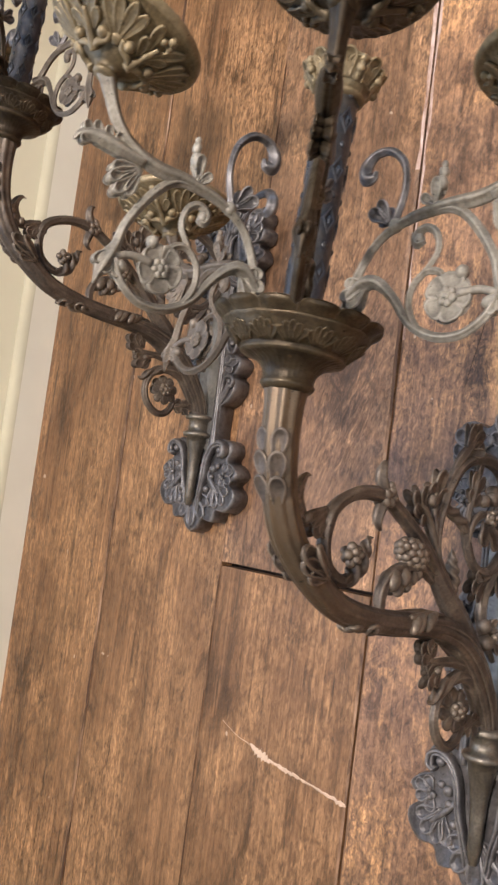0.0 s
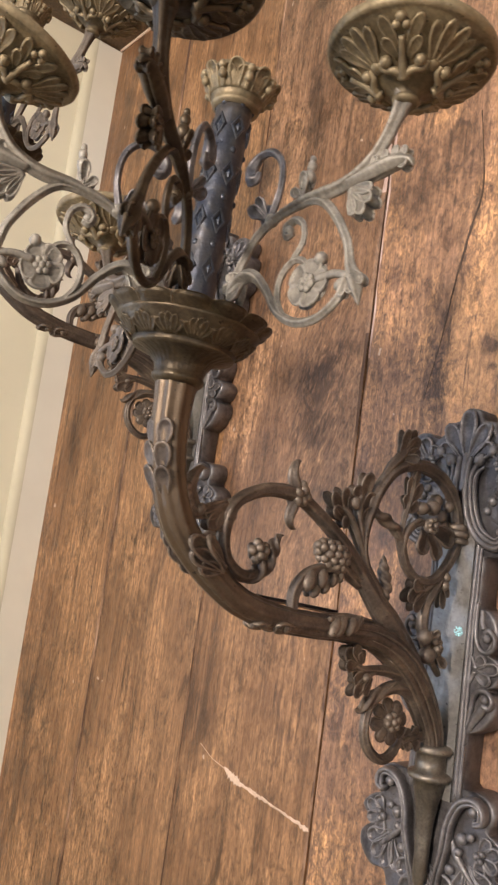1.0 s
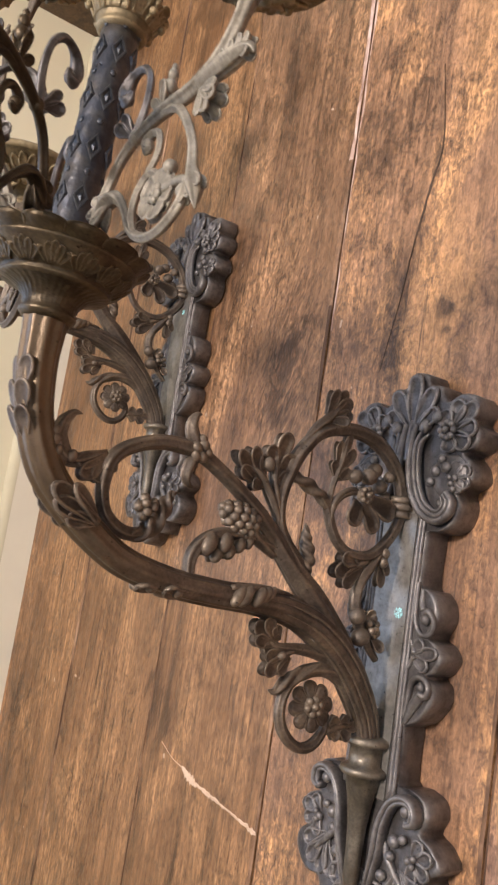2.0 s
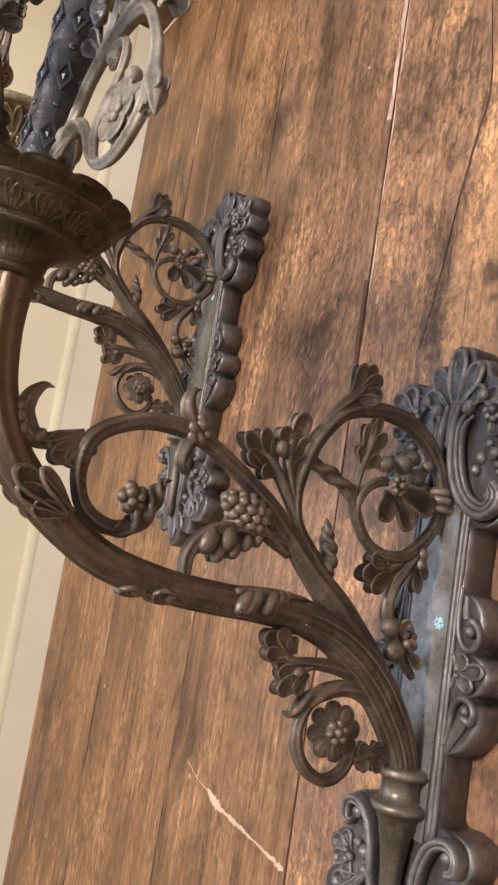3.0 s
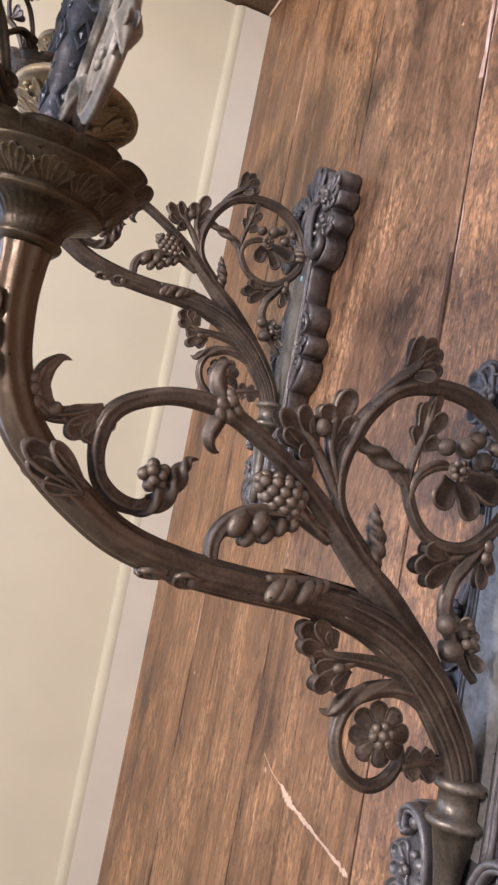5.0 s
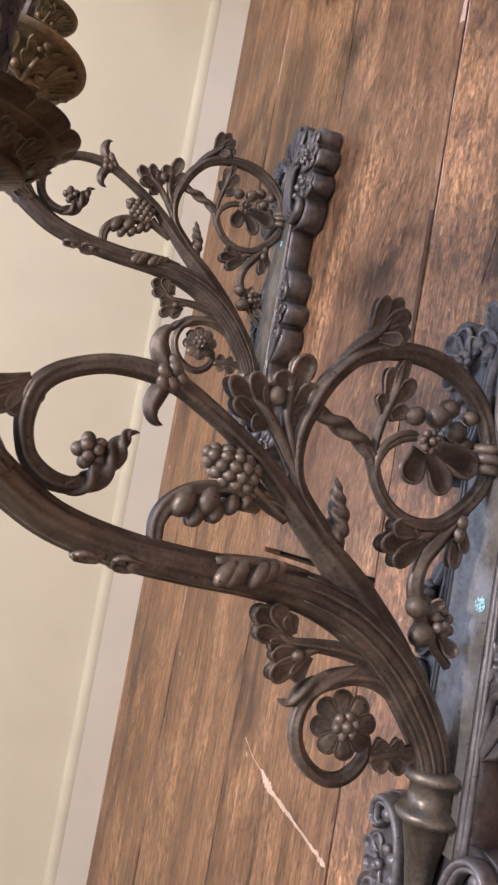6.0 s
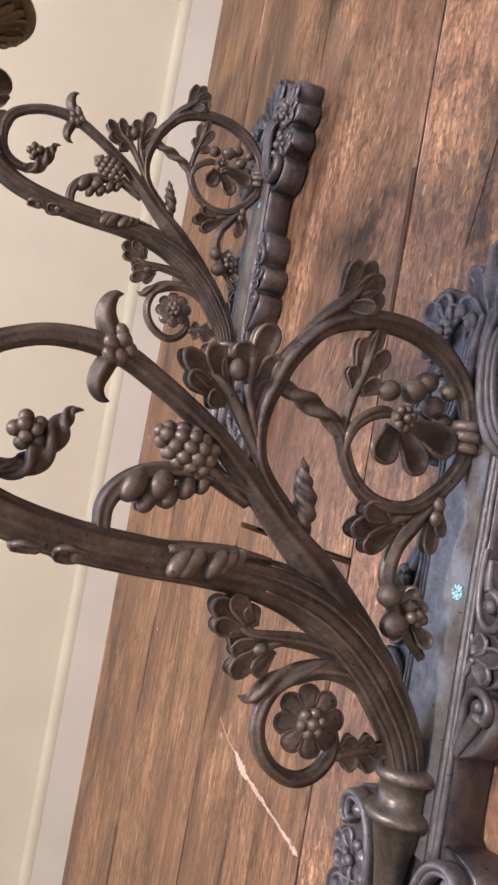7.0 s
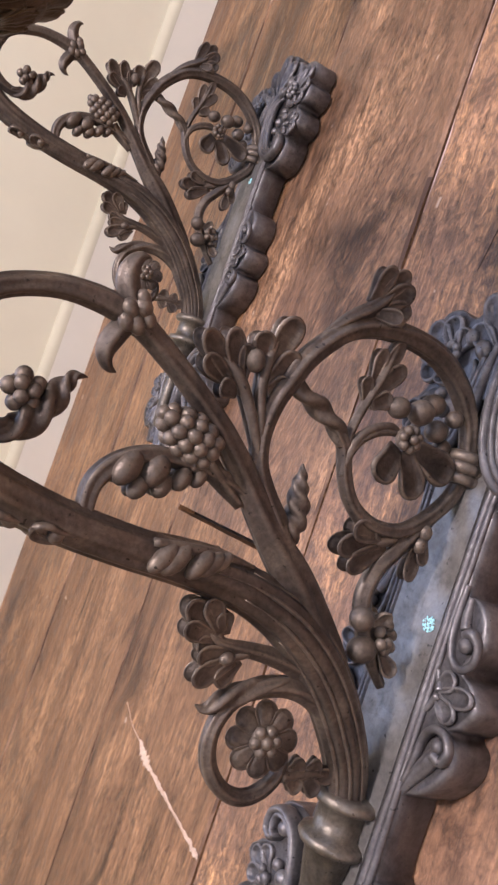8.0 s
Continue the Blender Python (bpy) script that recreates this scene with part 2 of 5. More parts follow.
WALL = material("cream_wall_paint", plain((0.715, 0.66, 0.485), 0.75, 0.02))
SKIRT = material("white_gloss_paint", plain((0.74, 0.695, 0.575), 0.42, 0.03))
CREAM_BEAD = material("cream_bead_paint", plain((0.555, 0.505, 0.365), 0.95))
CEILING = material("ceiling_paint", plain((0.80, 0.77, 0.70), 0.85))
SUBFLOOR = material("dark_underfloor", plain((0.02, 0.012, 0.008), 0.9, 0.3))
PALE = material("bare_scratched_wood", plain((0.58, 0.42, 0.30), 0.8, 0.14, 60))
SPLIT = material("dark_split_wood", plain((0.058, 0.036, 0.024), 0.8, 0.4, 40))
CASING = material("dark_casing_wood", wood((0.05, 0.030, 0.015), (0.085, 0.052, 0.026), (0.12, 0.074, 0.038), (0.15, 0.09, 0.045), 0.3))


# glow for the glass of the added, unseen ceiling lamp
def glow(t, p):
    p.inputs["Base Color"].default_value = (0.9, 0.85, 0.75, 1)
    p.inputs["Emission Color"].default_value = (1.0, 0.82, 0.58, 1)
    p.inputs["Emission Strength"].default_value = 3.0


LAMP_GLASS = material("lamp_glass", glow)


# geometry
class Geo:
    def __init__(self):
        self.v, self.f = [], []

    def piece(self, name):
        return self

    def grid(self, rows, closed=True):
        """Faces between rows of equally many points."""
        n0, n = len(self.v), len(rows[0])
        for r in rows:
            self.v.extend(tuple(p) for p in r)
        for i in range(len(rows) - 1):
            for j in range(n if closed else n - 1):
                k = (j + 1) % n
                self.f.append((n0 + i * n + j, n0 + i * n + k, n0 + (i + 1) * n + k, n0 + (i + 1) * n + j))
        return n0

    def cap(self, start, n, flip=False):
        loop = list(range(start, start + n))
        self.f.append(tuple(loop[::-1] if flip else loop))

    def box(self, x0, x1, y0, y1, z0, z1):
        n = len(self.v)
        self.v.extend((x, y, z) for x in (x0, x1) for y in (y0, y1) for z in (z0, z1))
        self.f.extend(tuple(n + i for i in q) for q in ((0, 1, 3, 2), (4, 6, 7, 5), (0, 4, 5, 1), (2, 3, 7, 6), (0, 2, 6, 4), (1, 5, 7, 3)))


class Kit(Geo):
    """A form with pieces that become parts of their own."""
    def __init__(self):
        self.v, self.f, self.pieces = [], [], []

    def piece(self, name):
        self.pieces.append((name, Geo()))
        return self.pieces[-1][1]


def spline(points, per=6):
    """A smooth line through the points (any number of coordinates)."""
    p = [np.array(q, float) for q in points]
    p = [2 * p[0] - p[1]] + p + [2 * p[-1] - p[-2]]
    out = []
    for a, b, c, d in zip(p, p[1:], p[2:], p[3:]):
        for k in range(per):
            s = k / per
            out.append(0.5 * (2 * b + (c - a) * s + (2 * a - 5 * b + 4 * c - d) * s * s + (3 * b - a - 3 * c + d) * s ** 3))
    out.append(p[-2])
    return out


def tube(g, points, side=(1, 0, 0), seg=12, flute=0.0, k=5, twist=0.0, flat=1.0, per=6):
    """A stem along points (x, y, z, radius); flat: its width along the side, over its radius."""
    line = spline(points, per)
    side = Vector(side)
    rows = []
    for i, q in enumerate(line):
        a, b = line[max(0, i - 1)], line[min(len(line) - 1, i + 1)]
        d = Vector(b[:3] - a[:3]).normalized()
        s = (side - d * side.dot(d)).normalized()
        n = d.cross(s)
        r = max(q[3], 0.0003)
        row = []
        for j in range(seg):
            an = 2 * math.pi * j / seg
            rr = r * (1 + flute * math.cos(k * an + twist * i))
            row.append(Vector(q[:3]) + s * (math.cos(an) * rr * flat) + n * (math.sin(an) * rr))
        rows.append(row)
    n0 = g.grid(rows)
    g.cap(n0, seg, True)
    g.cap(n0 + seg * (len(rows) - 1), seg)


def ball(g, c, r, axis=(0, 1, 0), stretch=1.0, seg=10, rings=7):
    q = Vector(axis).to_track_quat("Y", "Z").to_matrix()
    c = Vector(c)
    rows = []
    for i in range(rings + 1):
        a = math.pi * min(max(i / rings, 0.02), 0.98)
        rows.append([c + q @ Vector((math.sin(a) * math.cos(2 * math.pi * j / seg) * r, math.cos(a) * r * stretch, math.sin(a) * math.sin(2 * math.pi * j / seg) * r)) for j in range(seg)])
    n0 = g.grid(rows)
    g.cap(n0, seg)
    g.cap(n0 + seg * rings, seg, True)


def ease(a, b, x):
    q = min(1.0, max(0.0, (x - a) / (b - a)))
    return q * q * (3 - 2 * q)


def petal(g, base, way, up, length, width, thick=0.0018, cup=0.45, curl=0.0, waist=0.30, ns=11, nt=10):
    """A plump rounded lobe with a shallow hollow and a soft rim."""
    base, way, up = Vector(base), Vector(way).normalized(), Vector(up)
    up = (up - way * up.dot(way)).normalized()
    side = way.cross(up)
    tops, unders = [], []
    for i in range(ns + 1):
        s = math.sin(math.pi / 2 * i / ns)
        body = waist + (1 - waist) * min(1.0, s / 0.6) ** 1.3
        w = width * body * (1.0 if s < 0.6 else math.sqrt(max(0.02, 1 - ((s - 0.6) / 0.4) ** 2.6)))
        end = max(0.0, (s - 0.5) / 0.5)
        top, under = [], []
        for j in range(nt + 1):
            q = 2 * j / nt - 1
            rho = min(1.0, (abs(q) ** 4 + end ** 6) ** 0.25)
            lip = (ease(0.50, 0.88, rho) - 0.55 * ease(0.90, 1.0, rho)) * ease(0.0, 0.5, s)
            p = base + way * (length * s) + side * (w * q) + up * (cup * width * lip + curl * length * s * s)
            top.append(p)
            under.append(p - up * (thick * (0.30 + 0.9 * (1 - rho * rho))))
        tops.append(top)
        unders.append(under)
    rows = [a + b[::-1] for a, b in zip(tops, unders)]
    n0 = g.grid(rows)
    n = len(rows[0])
    g.cap(n0, n, True)
    g.cap(n0 + n * ns, n)


def turned(v, axis, degrees):
    return Matrix.Rotation(radians(degrees), 3, Vector(axis)) @ Vector(v)


def fan(g, root, tips, thick=0.003, cup=0.30, sides=(-1, 1), bend=0.02, waist=0.68):
    """Hollow lobes in the plane of y and z that spread from a root to tips of (y, z, half width)."""
    root = Vector((0, *root))
    mean = Vector((0, sum(q[0] for q in tips), sum(q[1] for q in tips))) / len(tips) - root
    ball(g, root + mean * 0.20, mean.length * 0.10, mean, 2.6)
    for k, (y, z, w) in enumerate(tips):
        way = Vector((0, y, z)) - root
        for side in sides:
            off = Vector((side * (0.0012 + 0.0007 * (k % 2)), 0, 0))
            petal(g.piece("lobe"), root + way * 0.22 + off, way, (side, 0, 0), way.length * 0.80, w * 1.20, thick * 0.55, cup * 0.60, bend, waist - 0.10)


def berries(g, c, axis, radius, length, rows, r):
    """A cone of berries that tapers along its axis."""
    axis = Vector(axis).normalized()
    q = axis.to_track_quat("Y", "Z").to_matrix()
    c = Vector(c)
    for i in range(rows):
        s = (i + 0.5) / rows
        rad = radius * math.sin(math.pi * min(1, 0.25 + 0.72 * s)) ** 0.8
        n = max(1, round(2 * math.pi * rad / (1.75 * r)))
        for j in range(n):
            a = 2 * math.pi * (j + 0.5 * (i % 2)) / n
            ball(g.piece("berry"), c + q @ Vector((math.cos(a) * rad * 0.8, length * (s - 0.5), math.sin(a) * rad * 0.8)), r, axis, 1.0, 8, 6)
    ball(g.piece("berry"), c + axis * length * 0.5, r, axis, 1.0, 8, 6)
    ball(g, c, radius * 0.75, axis, length / radius * 0.45, 10, 6)


def flower(g, c, up, radius, petals=5, heart=0.28, turn=0.0, tilt=0.25, seeds=7, cup=0.26):
    c, up = Vector(c), Vector(up).normalized()
    a = up.orthogonal().normalized()
    for j in range(petals):
        d = turned(a, up, turn + 360 * j / petals)
        petal(g.piece("petal"), c + d * (radius * 0.12), d + up * tilt, up, radius * 0.92, radius * 0.60 * min(1.0, 4.5 / petals), radius * 0.16, cup, -0.12)
    ball(g, c + up * radius * 0.06, radius * heart, up, 0.7)
    for j in range(seeds):
        d = turned(a, up, 360 * j / (seeds - 1)) * (radius * heart * 0.72) if j else Vector((0, 0, 0))
        ball(g.piece("seed"), c + d + up * radius * (0.26 if j == 0 else 0.17), radius * heart * 0.46, up, 1.0, 8, 6)


def lathe(g, profile, seg=48, wave=None, centre=(0, 0, 0)):
    """A turned form about the y axis; profile of (radius, height); wave(i, angle) gives extra (radius, height)."""
    rows = []
    for i, (r, h) in enumerate(profile):
        row = []
        for j in range(seg):
            a = 2 * math.pi * j / seg
            dr, dh = wave(i, a) if wave else (0, 0)
            row.append((centre[0] + math.cos(a) * (r + dr), centre[1] + h + dh, centre[2] - math.sin(a) * (r + dr)))
        rows.append(row)
    n0 = g.grid(rows)
    g.cap(n0, seg, True)
    g.cap(n0 + seg * (len(profile) - 1), seg)


def mesh_of(name, g, *materials, smooth=True, split=0):
    """A mesh from a Geo or a bmesh; the faces from number split on take the second material."""
    me = bpy.data.meshes.new(name)
    if isinstance(g, Geo):
        me.from_pydata(g.v, [], g.f)
        me.validate()
        bm = bmesh.new()
        bm.from_mesh(me)
        bmesh.ops.recalc_face_normals(bm, faces=bm.faces)
        bm.to_mesh(me)
        bm.free()
    else:
        g.to_mesh(me)
        g.free()
    for m in materials:
        me.materials.append(m)
    me.polygons.foreach_set("use_smooth", [smooth] * len(me.polygons))
    return me


def part(name, g, mat, parent, label="", m=None, smooth=True):
    """One mesh object under a thing or a part; g: a Geo, a bmesh or a finished mesh."""
    me = g if isinstance(g, bpy.types.Mesh) else mesh_of(name, g, mat, smooth=smooth)
    ob = new(name, me)
    ob.parent = parent
    if m is not None:
        ob.matrix_basis = m
    if label:
        ob["label"] = label
    for sub, piece in (g.pieces if isinstance(g, Kit) else ()):
        new(sub, mesh_of(sub, piece, mat, smooth=smooth)).parent = ob
    return ob


def setting(name, boxes, mat, label, category):
    g = Geo()
    for b in boxes:
        g.box(*b)
    return tagged(new(name, mesh_of(name, g, mat, smooth=False)), label, category, kind="structure")


# the room
WN = 0.12
# an added opening over the skirting holds the west fill
W0, W1, W2, W3 = WEST_OPENING
WEST = [(-WN, -0.014, ROOM_S - WN, W0, 0, ROOM_H), (-WN, -0.014, W1, ROOM_N, 0, ROOM_H), (-WN, -0.014, W0, W1, 0, W2), (-WN, -0.014, W0, W1, W3, ROOM_H)]
setting("wall_west", WEST, WALL, "smooth cream painted wall above a white skirting", "wall")
n0, n1, n2, n3 = NORTH_WINDOW
setting("wall_north", [(-WN, n0, ROOM_N, ROOM_N + WN, 0, ROOM_H), (n1, ROOM_X + WN, ROOM_N, ROOM_N + WN, 0, ROOM_H),
                       (n0, n1, ROOM_N, ROOM_N + WN, 0, n2), (n0, n1, ROOM_N, ROOM_N + WN, n3, ROOM_H)], WALL, "unseen cream painted wall with an added window opening", "wall")
setting("wall_south", [(0, ROOM_X + WN, ROOM_S - WN, ROOM_S, 0, ROOM_H)], WALL, "plain cream painted wall of the room", "wall")
y0, y1, z0, z1 = EAST_OPENING
setting("wall_east", [(ROOM_X, ROOM_X + WN, ROOM_S, y0, 0, ROOM_H), (ROOM_X, ROOM_X + WN, y1, ROOM_N, 0, ROOM_H),
                      (ROOM_X, ROOM_X + WN, y0, y1, 0, z0), (ROOM_X, ROOM_X + WN, y0, y1, z1, ROOM_H)], WALL, "unseen cream painted wall with an added window opening", "wall")
setting("ceiling", [(-WN, ROOM_X + WN, ROOM_S - WN, ROOM_N + WN, ROOM_H, ROOM_H + 0.1)], CEILING, "plain off-white painted ceiling", "ceiling")
setting("ground", [(-400, 400, -400, 400, -0.6, -0.5)], SUBFLOOR, "dark ground outside and under the house", "ground")

# skirting: a flat white board with a cream bead along its top
g = Geo()
prof = [(-0.014, 0), (0.0, 0), (0.0, 0.030), (0.0, 0.0540), (-0.014, 0.0540)]
g.grid([[(x, y, z) for x, z in prof] for y in (ROOM_S, 0.970)])
g.cap(0, 5)
g.cap(5, 5, True)
skirting = tagged(new("baseboard", mesh_of("baseboard", g, SKIRT, smooth=False)), "low white painted skirting board along the cream wall", "skirting board", kind="structure")
g = Geo()
g.grid([[(x, y, z) for x, z in ((0.0001, 0.0541), (0.0, 0.0590), (-0.0020, 0.0640), (-0.0052, 0.0684), (-0.0098, 0.0712), (-0.0135, 0.0722))] for y in (ROOM_S, 0.970)], False)
part("bead", g, CREAM_BEAD, skirting, "cream rounded bead on top of the board")

# dark wooden door casing at the far end of the skirting
g = Geo()
g.box(-0.014, 0.14, 0.974, 1.09, 0.0, 2.05)
casing = tagged(new("door_casing", mesh_of("door_casing", g, CASING, smooth=False)), "dark brown wooden door casing standing on the boards", "door casing", kind="structure")
g = Geo()
tube(g, [(0.0, 0.9725, 0.003, 0.003), (0.07, 0.9725, 0.003, 0.003), (0.15, 0.9725, 0.003, 0.003)], (0, 1, 0), 8)
part("bead", g, PALE, casing, "pale worn bead at the foot")

# ceiling lamp and window, added out of view to light the room
lamp = tagged(new("ceiling_lamp"), "unseen round glass ceiling lamp added for warm light", "ceiling lamp")
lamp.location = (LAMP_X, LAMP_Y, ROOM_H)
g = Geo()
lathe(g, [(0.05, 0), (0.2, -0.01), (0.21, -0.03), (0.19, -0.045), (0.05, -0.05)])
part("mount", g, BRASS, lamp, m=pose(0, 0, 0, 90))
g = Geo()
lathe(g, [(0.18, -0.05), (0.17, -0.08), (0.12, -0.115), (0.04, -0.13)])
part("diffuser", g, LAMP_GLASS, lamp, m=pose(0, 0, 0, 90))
window = tagged(new("window_1"), "unseen white painted window frame added round the east light", "window", kind="structure")
g = Geo()
for b in ((0, 0.05, y0, y0 + 0.06, z0, z1), (0, 0.05, y1 - 0.06, y1, z0, z1), (0, 0.05, y0 + 0.06, y1 - 0.06, z0, z0 + 0.06), (0, 0.05, y0 + 0.06, y1 - 0.06, z1 - 0.06, z1)):
    g.box(b[0] + ROOM_X + 0.05, b[1] + ROOM_X + 0.05, *b[2:])
part("window_frame", g, SKIRT, window, smooth=False)


# the wall light, lying on its back: x across, y along its height, z out from the plate
HEAD_Z = 0.381


FACE = 0.0285     # height of the plate's front over the floor


def backplate(sconce):
    half = [(0, 0.154), (0.010, 0.151), (0.015, 0.141), (0.027, 0.139), (0.031, 0.129), (0.039, 0.124), (0.052, 0.130), (0.065, 0.127), (0.070, 0.115), (0.065, 0.105), (0.074, 0.096), (0.071, 0.083),
            (0.060, 0.078), (0.068, 0.068), (0.071, 0.055), (0.058, 0.046), (0.061, 0.033), (0.056, 0.017), (0.044, 0.010), (0.0325, 0.009), (0.0305, -0.001), (0.0300, -0.036), (0.0400, -0.040), (0.0490, -0.049),
            (0.0515, -0.063), (0.0440, -0.078), (0.0530, -0.083), (0.0605, -0.093), (0.0540, -0.105), (0.0475, -0.110), (0.0550, -0.117), (0.0545, -0.131), (0.0430, -0.146), (0.0320, -0.152), (0.0300, -0.159),
            (0.0305, -0.197), (0.046, -0.199), (0.061, -0.204), (0.065, -0.216), (0.060, -0.229), (0.072, -0.235), (0.082, -0.248), (0.069, -0.260), (0.080, -0.271), (0.080, -0.285), (0.066, -0.299),
            (0.049, -0.299), (0.042, -0.315), (0.023, -0.313), (0.012, -0.327), (0, -0.333)]
    line = [tuple(p) for p in spline(half, 3)]
    loop = line + [(-u, v) for u, v in line[-2:0:-1]]
    rows = []
    for z, inset in ((0.001, 0.0), (0.0235, 0.0004), (0.0268, 0.0012), (0.0280, 0.0030), (0.0275, 0.0052)):
        rows.append([(u - math.copysign(min(abs(u), inset), u), v + (inset if v < -0.24 else -inset if v > 0.09 else 0) * 0.6, z) for u, v in loop])
    g = Geo()
    n0 = g.grid(rows)
    n = len(loop)
    g.cap(n0, n, True)
    g.cap(n0 + n * 4, n)
    body = part("backplate", g, PLATE, sconce, "blue-grey bronze backplate with scalloped edges")
    g = Geo()
    g.grid([[(u, v, z) for u, z in ((-0.0205, 0.025), (-0.0195, 0.0302), (0.0195, 0.0302), (0.0205, 0.025))] for v in (0.045, -0.05, -0.15, -0.215)], False)
    part("centre_panel", g, STRIP, body, "smooth blue-grey strip", smooth=False)
    z = FACE

    def petals(g, c, tips, width, s, thick=0.004, lift=0.002):
        for x, y in tips:
            way = Vector((s * x, y, z + lift)) - Vector((s * c[0], c[1], z))
            petal(g, (s * c[0], c[1], z), way, (0, 0, 1), way.length, width, thick, 0.48, -0.06, 0.34)

    for s in (-1, 1):
        for u, r in ((0.0224, 0.0023), (0.0262, 0.0019)):
            g = Geo()
            tube(g, [(s * (u + 0.001), 0.030, z, r), (s * u, 0.0, z, r), (s * (u - 0.0006), -0.06, z, r), (s * u, -0.12, z, r), (s * (u + 0.0008), -0.17, z, r * 1.25), (s * (u + 0.0016), -0.212, z, r * 1.4)], (1, 0, 0), 10)
            part("edge_bead", g, PLATE, body)
        # scrolls and flower at the waist
        g = Geo()
        tube(g, [(s * 0.0285, -0.034, z, 0.0016), (s * 0.0285, -0.046, z, 0.0022), (s * 0.0292, -0.062, z, 0.0024), (s * 0.0335, -0.074, z, 0.0024), (s * 0.0415, -0.0775, z, 0.0024), (s * 0.0485, -0.072, z, 0.0023),
                 (s * 0.0490, -0.063, z + 0.001, 0.0024), (s * 0.0440, -0.0575, z + 0.002, 0.0030), (s * 0.0395, -0.060, z + 0.002, 0.0030)], (0, 0, 1), 12, flat=1.2)
        ball(g, (s * 0.0415, -0.0645, z + 0.002), 0.0046, (0, 0, 1), 0.9, 14, 9)
        tube(g, [(s * 0.033, -0.040, z - 0.001, 0.002), (s * 0.0345, -0.050, z, 0.0028), (s * 0.0375, -0.057, z + 0.001, 0.0032)], (0, 0, 1), 10)
        part("waist_scroll", g, PLATE, body)
        g = Geo()
        tube(g, [(s * 0.0285, -0.146, z, 0.0020), (s * 0.0310, -0.132, z, 0.0026), (s * 0.0335, -0.119, z + 0.001, 0.0026), (s * 0.0400, -0.1115, z + 0.002, 0.0026), (s * 0.0480, -0.1120, z + 0.002, 0.0026), (s * 0.0530, -0.1180, z + 0.002, 0.0027),
                 (s * 0.0505, -0.1245, z + 0.002, 0.0032), (s * 0.0445, -0.1235, z + 0.003, 0.0034)], (0, 0, 1), 12, flat=1.2)
        ball(g, (s * 0.0455, -0.1185, z + 0.003), 0.0042, (0, 0, 1), 0.9, 14, 9)
        tube(g, [(s * 0.0300, -0.150, z, 0.0020), (s * 0.0360, -0.138, z, 0.0040), (s * 0.0420, -0.129, z + 0.001, 0.0046), (s * 0.0460, -0.122, z + 0.002, 0.0040)], (0, 0, 1), 12, flute=0.12, k=5)
        part("waist_scroll", g, PLATE, body)
        g = Geo()
        petals(g, (0.0290, -0.0945), ((0.0420, -0.0820), (0.0575, -0.0895), (0.0490, -0.1040)), 0.0062, s)
        tube(g, [(s * 0.0270, -0.083, z, 0.0016), (s * 0.0300, -0.088, z, 0.0020), (s * 0.0330, -0.093, z + 0.001, 0.0022)], (0, 0, 1), 8)
        tube(g, [(s * 0.0270, -0.106, z, 0.0016), (s * 0.0300, -0.100, z, 0.0020), (s * 0.0330, -0.0955, z + 0.001, 0.0022)], (0, 0, 1), 8)
        part("waist_flower", g, PLATE, body)
        # broad ribbed scroll under the top palmette
        g = Geo()
        for off, r in ((0.0, 0.0034), (0.0052, 0.0026), (0.0096, 0.0020)):
            tube(g, [(s * (0.0060 + off * 1.6), 0.1040 - off, z + 0.001, r * 0.7), (s * (0.0058 + off), 0.0850, z + 0.004, r), (s * (0.0068 + off), 0.0640, z + 0.005, r), (s * (0.0126 + off), 0.0420 + off * 0.2, z + 0.005, r), (s * (0.0250 + off * 0.5), 0.0245 + off * 0.8, z + 0.005, r),
                     (s * 0.0420, 0.0175 + off * 0.9, z + 0.005, r), (s * (0.0545 - off * 0.7), 0.0235 + off * 0.7, z + 0.005, r), (s * (0.0575 - off), 0.0340, z + 0.005, r), (s * (0.0510 - off * 0.5), 0.0420 - off * 0.4, z + 0.005, r)], (0, 0, 1), 12, flat=1.5)
        ball(g, (s * 0.0450, 0.0325, z + 0.003), 0.0056, (0, 0, 1), 0.9, 14, 9)
        part("top_scroll", g, PLATE, body)
        g = Geo()
        ball(g, (s * 0.0165, 0.1010, z + 0.002), 0.0056, (0.4 * s, 1, 0), 1.25, 14, 9)
        ball(g, (s * 0.0290, 0.1090, z + 0.002), 0.0048, (0.4 * s, 1, 0), 1.25, 14, 9)
        petals(g, (0.0430, 0.0965), ((0.0530, 0.1240), (0.0700, 0.1190), (0.0720, 0.0990), (0.0650, 0.0820), (0.0455, 0.0770), (0.0340, 0.1150)), 0.0092, s, 0.006, 0.001)
        for k in range(9):
            d = turned((1, 0, 0), (0, 0, 1), 45 * k) * (0.0068 if k else 0)
            ball(g, Vector((s * 0.0430, 0.0965, z + (0.0065 if not k else 0.0045))) + d, 0.0031)
        part("top_flower", g, PLATE, body)
        g = Geo()
        petals(g, (0.0520, 0.0560), ((0.0690, 0.0640), (0.0690, 0.0500), (0.0560, 0.0700), (0.0620, 0.0440)), 0.0068, s, 0.006, 0.0)
        ball(g, (s * 0.046, 0.058, z - 0.002), 0.020, (0, 0, 1), 0.22, 16, 8)
        for x, y, r in ((0.0345, 0.0610, 0.0050), (0.0455, 0.0640, 0.0052), (0.0400, 0.0715, 0.0042), (0.0520, 0.0500, 0.0030), (0.0560, 0.0550, 0.0030), (0.0500, 0.0555, 0.0030), (0.0545, 0.0455, 0.0028), (0.0300, 0.0520, 0.0040)):
            ball(g, (s * x, y, z + 0.003), r, (0, 0, 1), 0.9)
        part("top_fruit", g, PLATE, body)
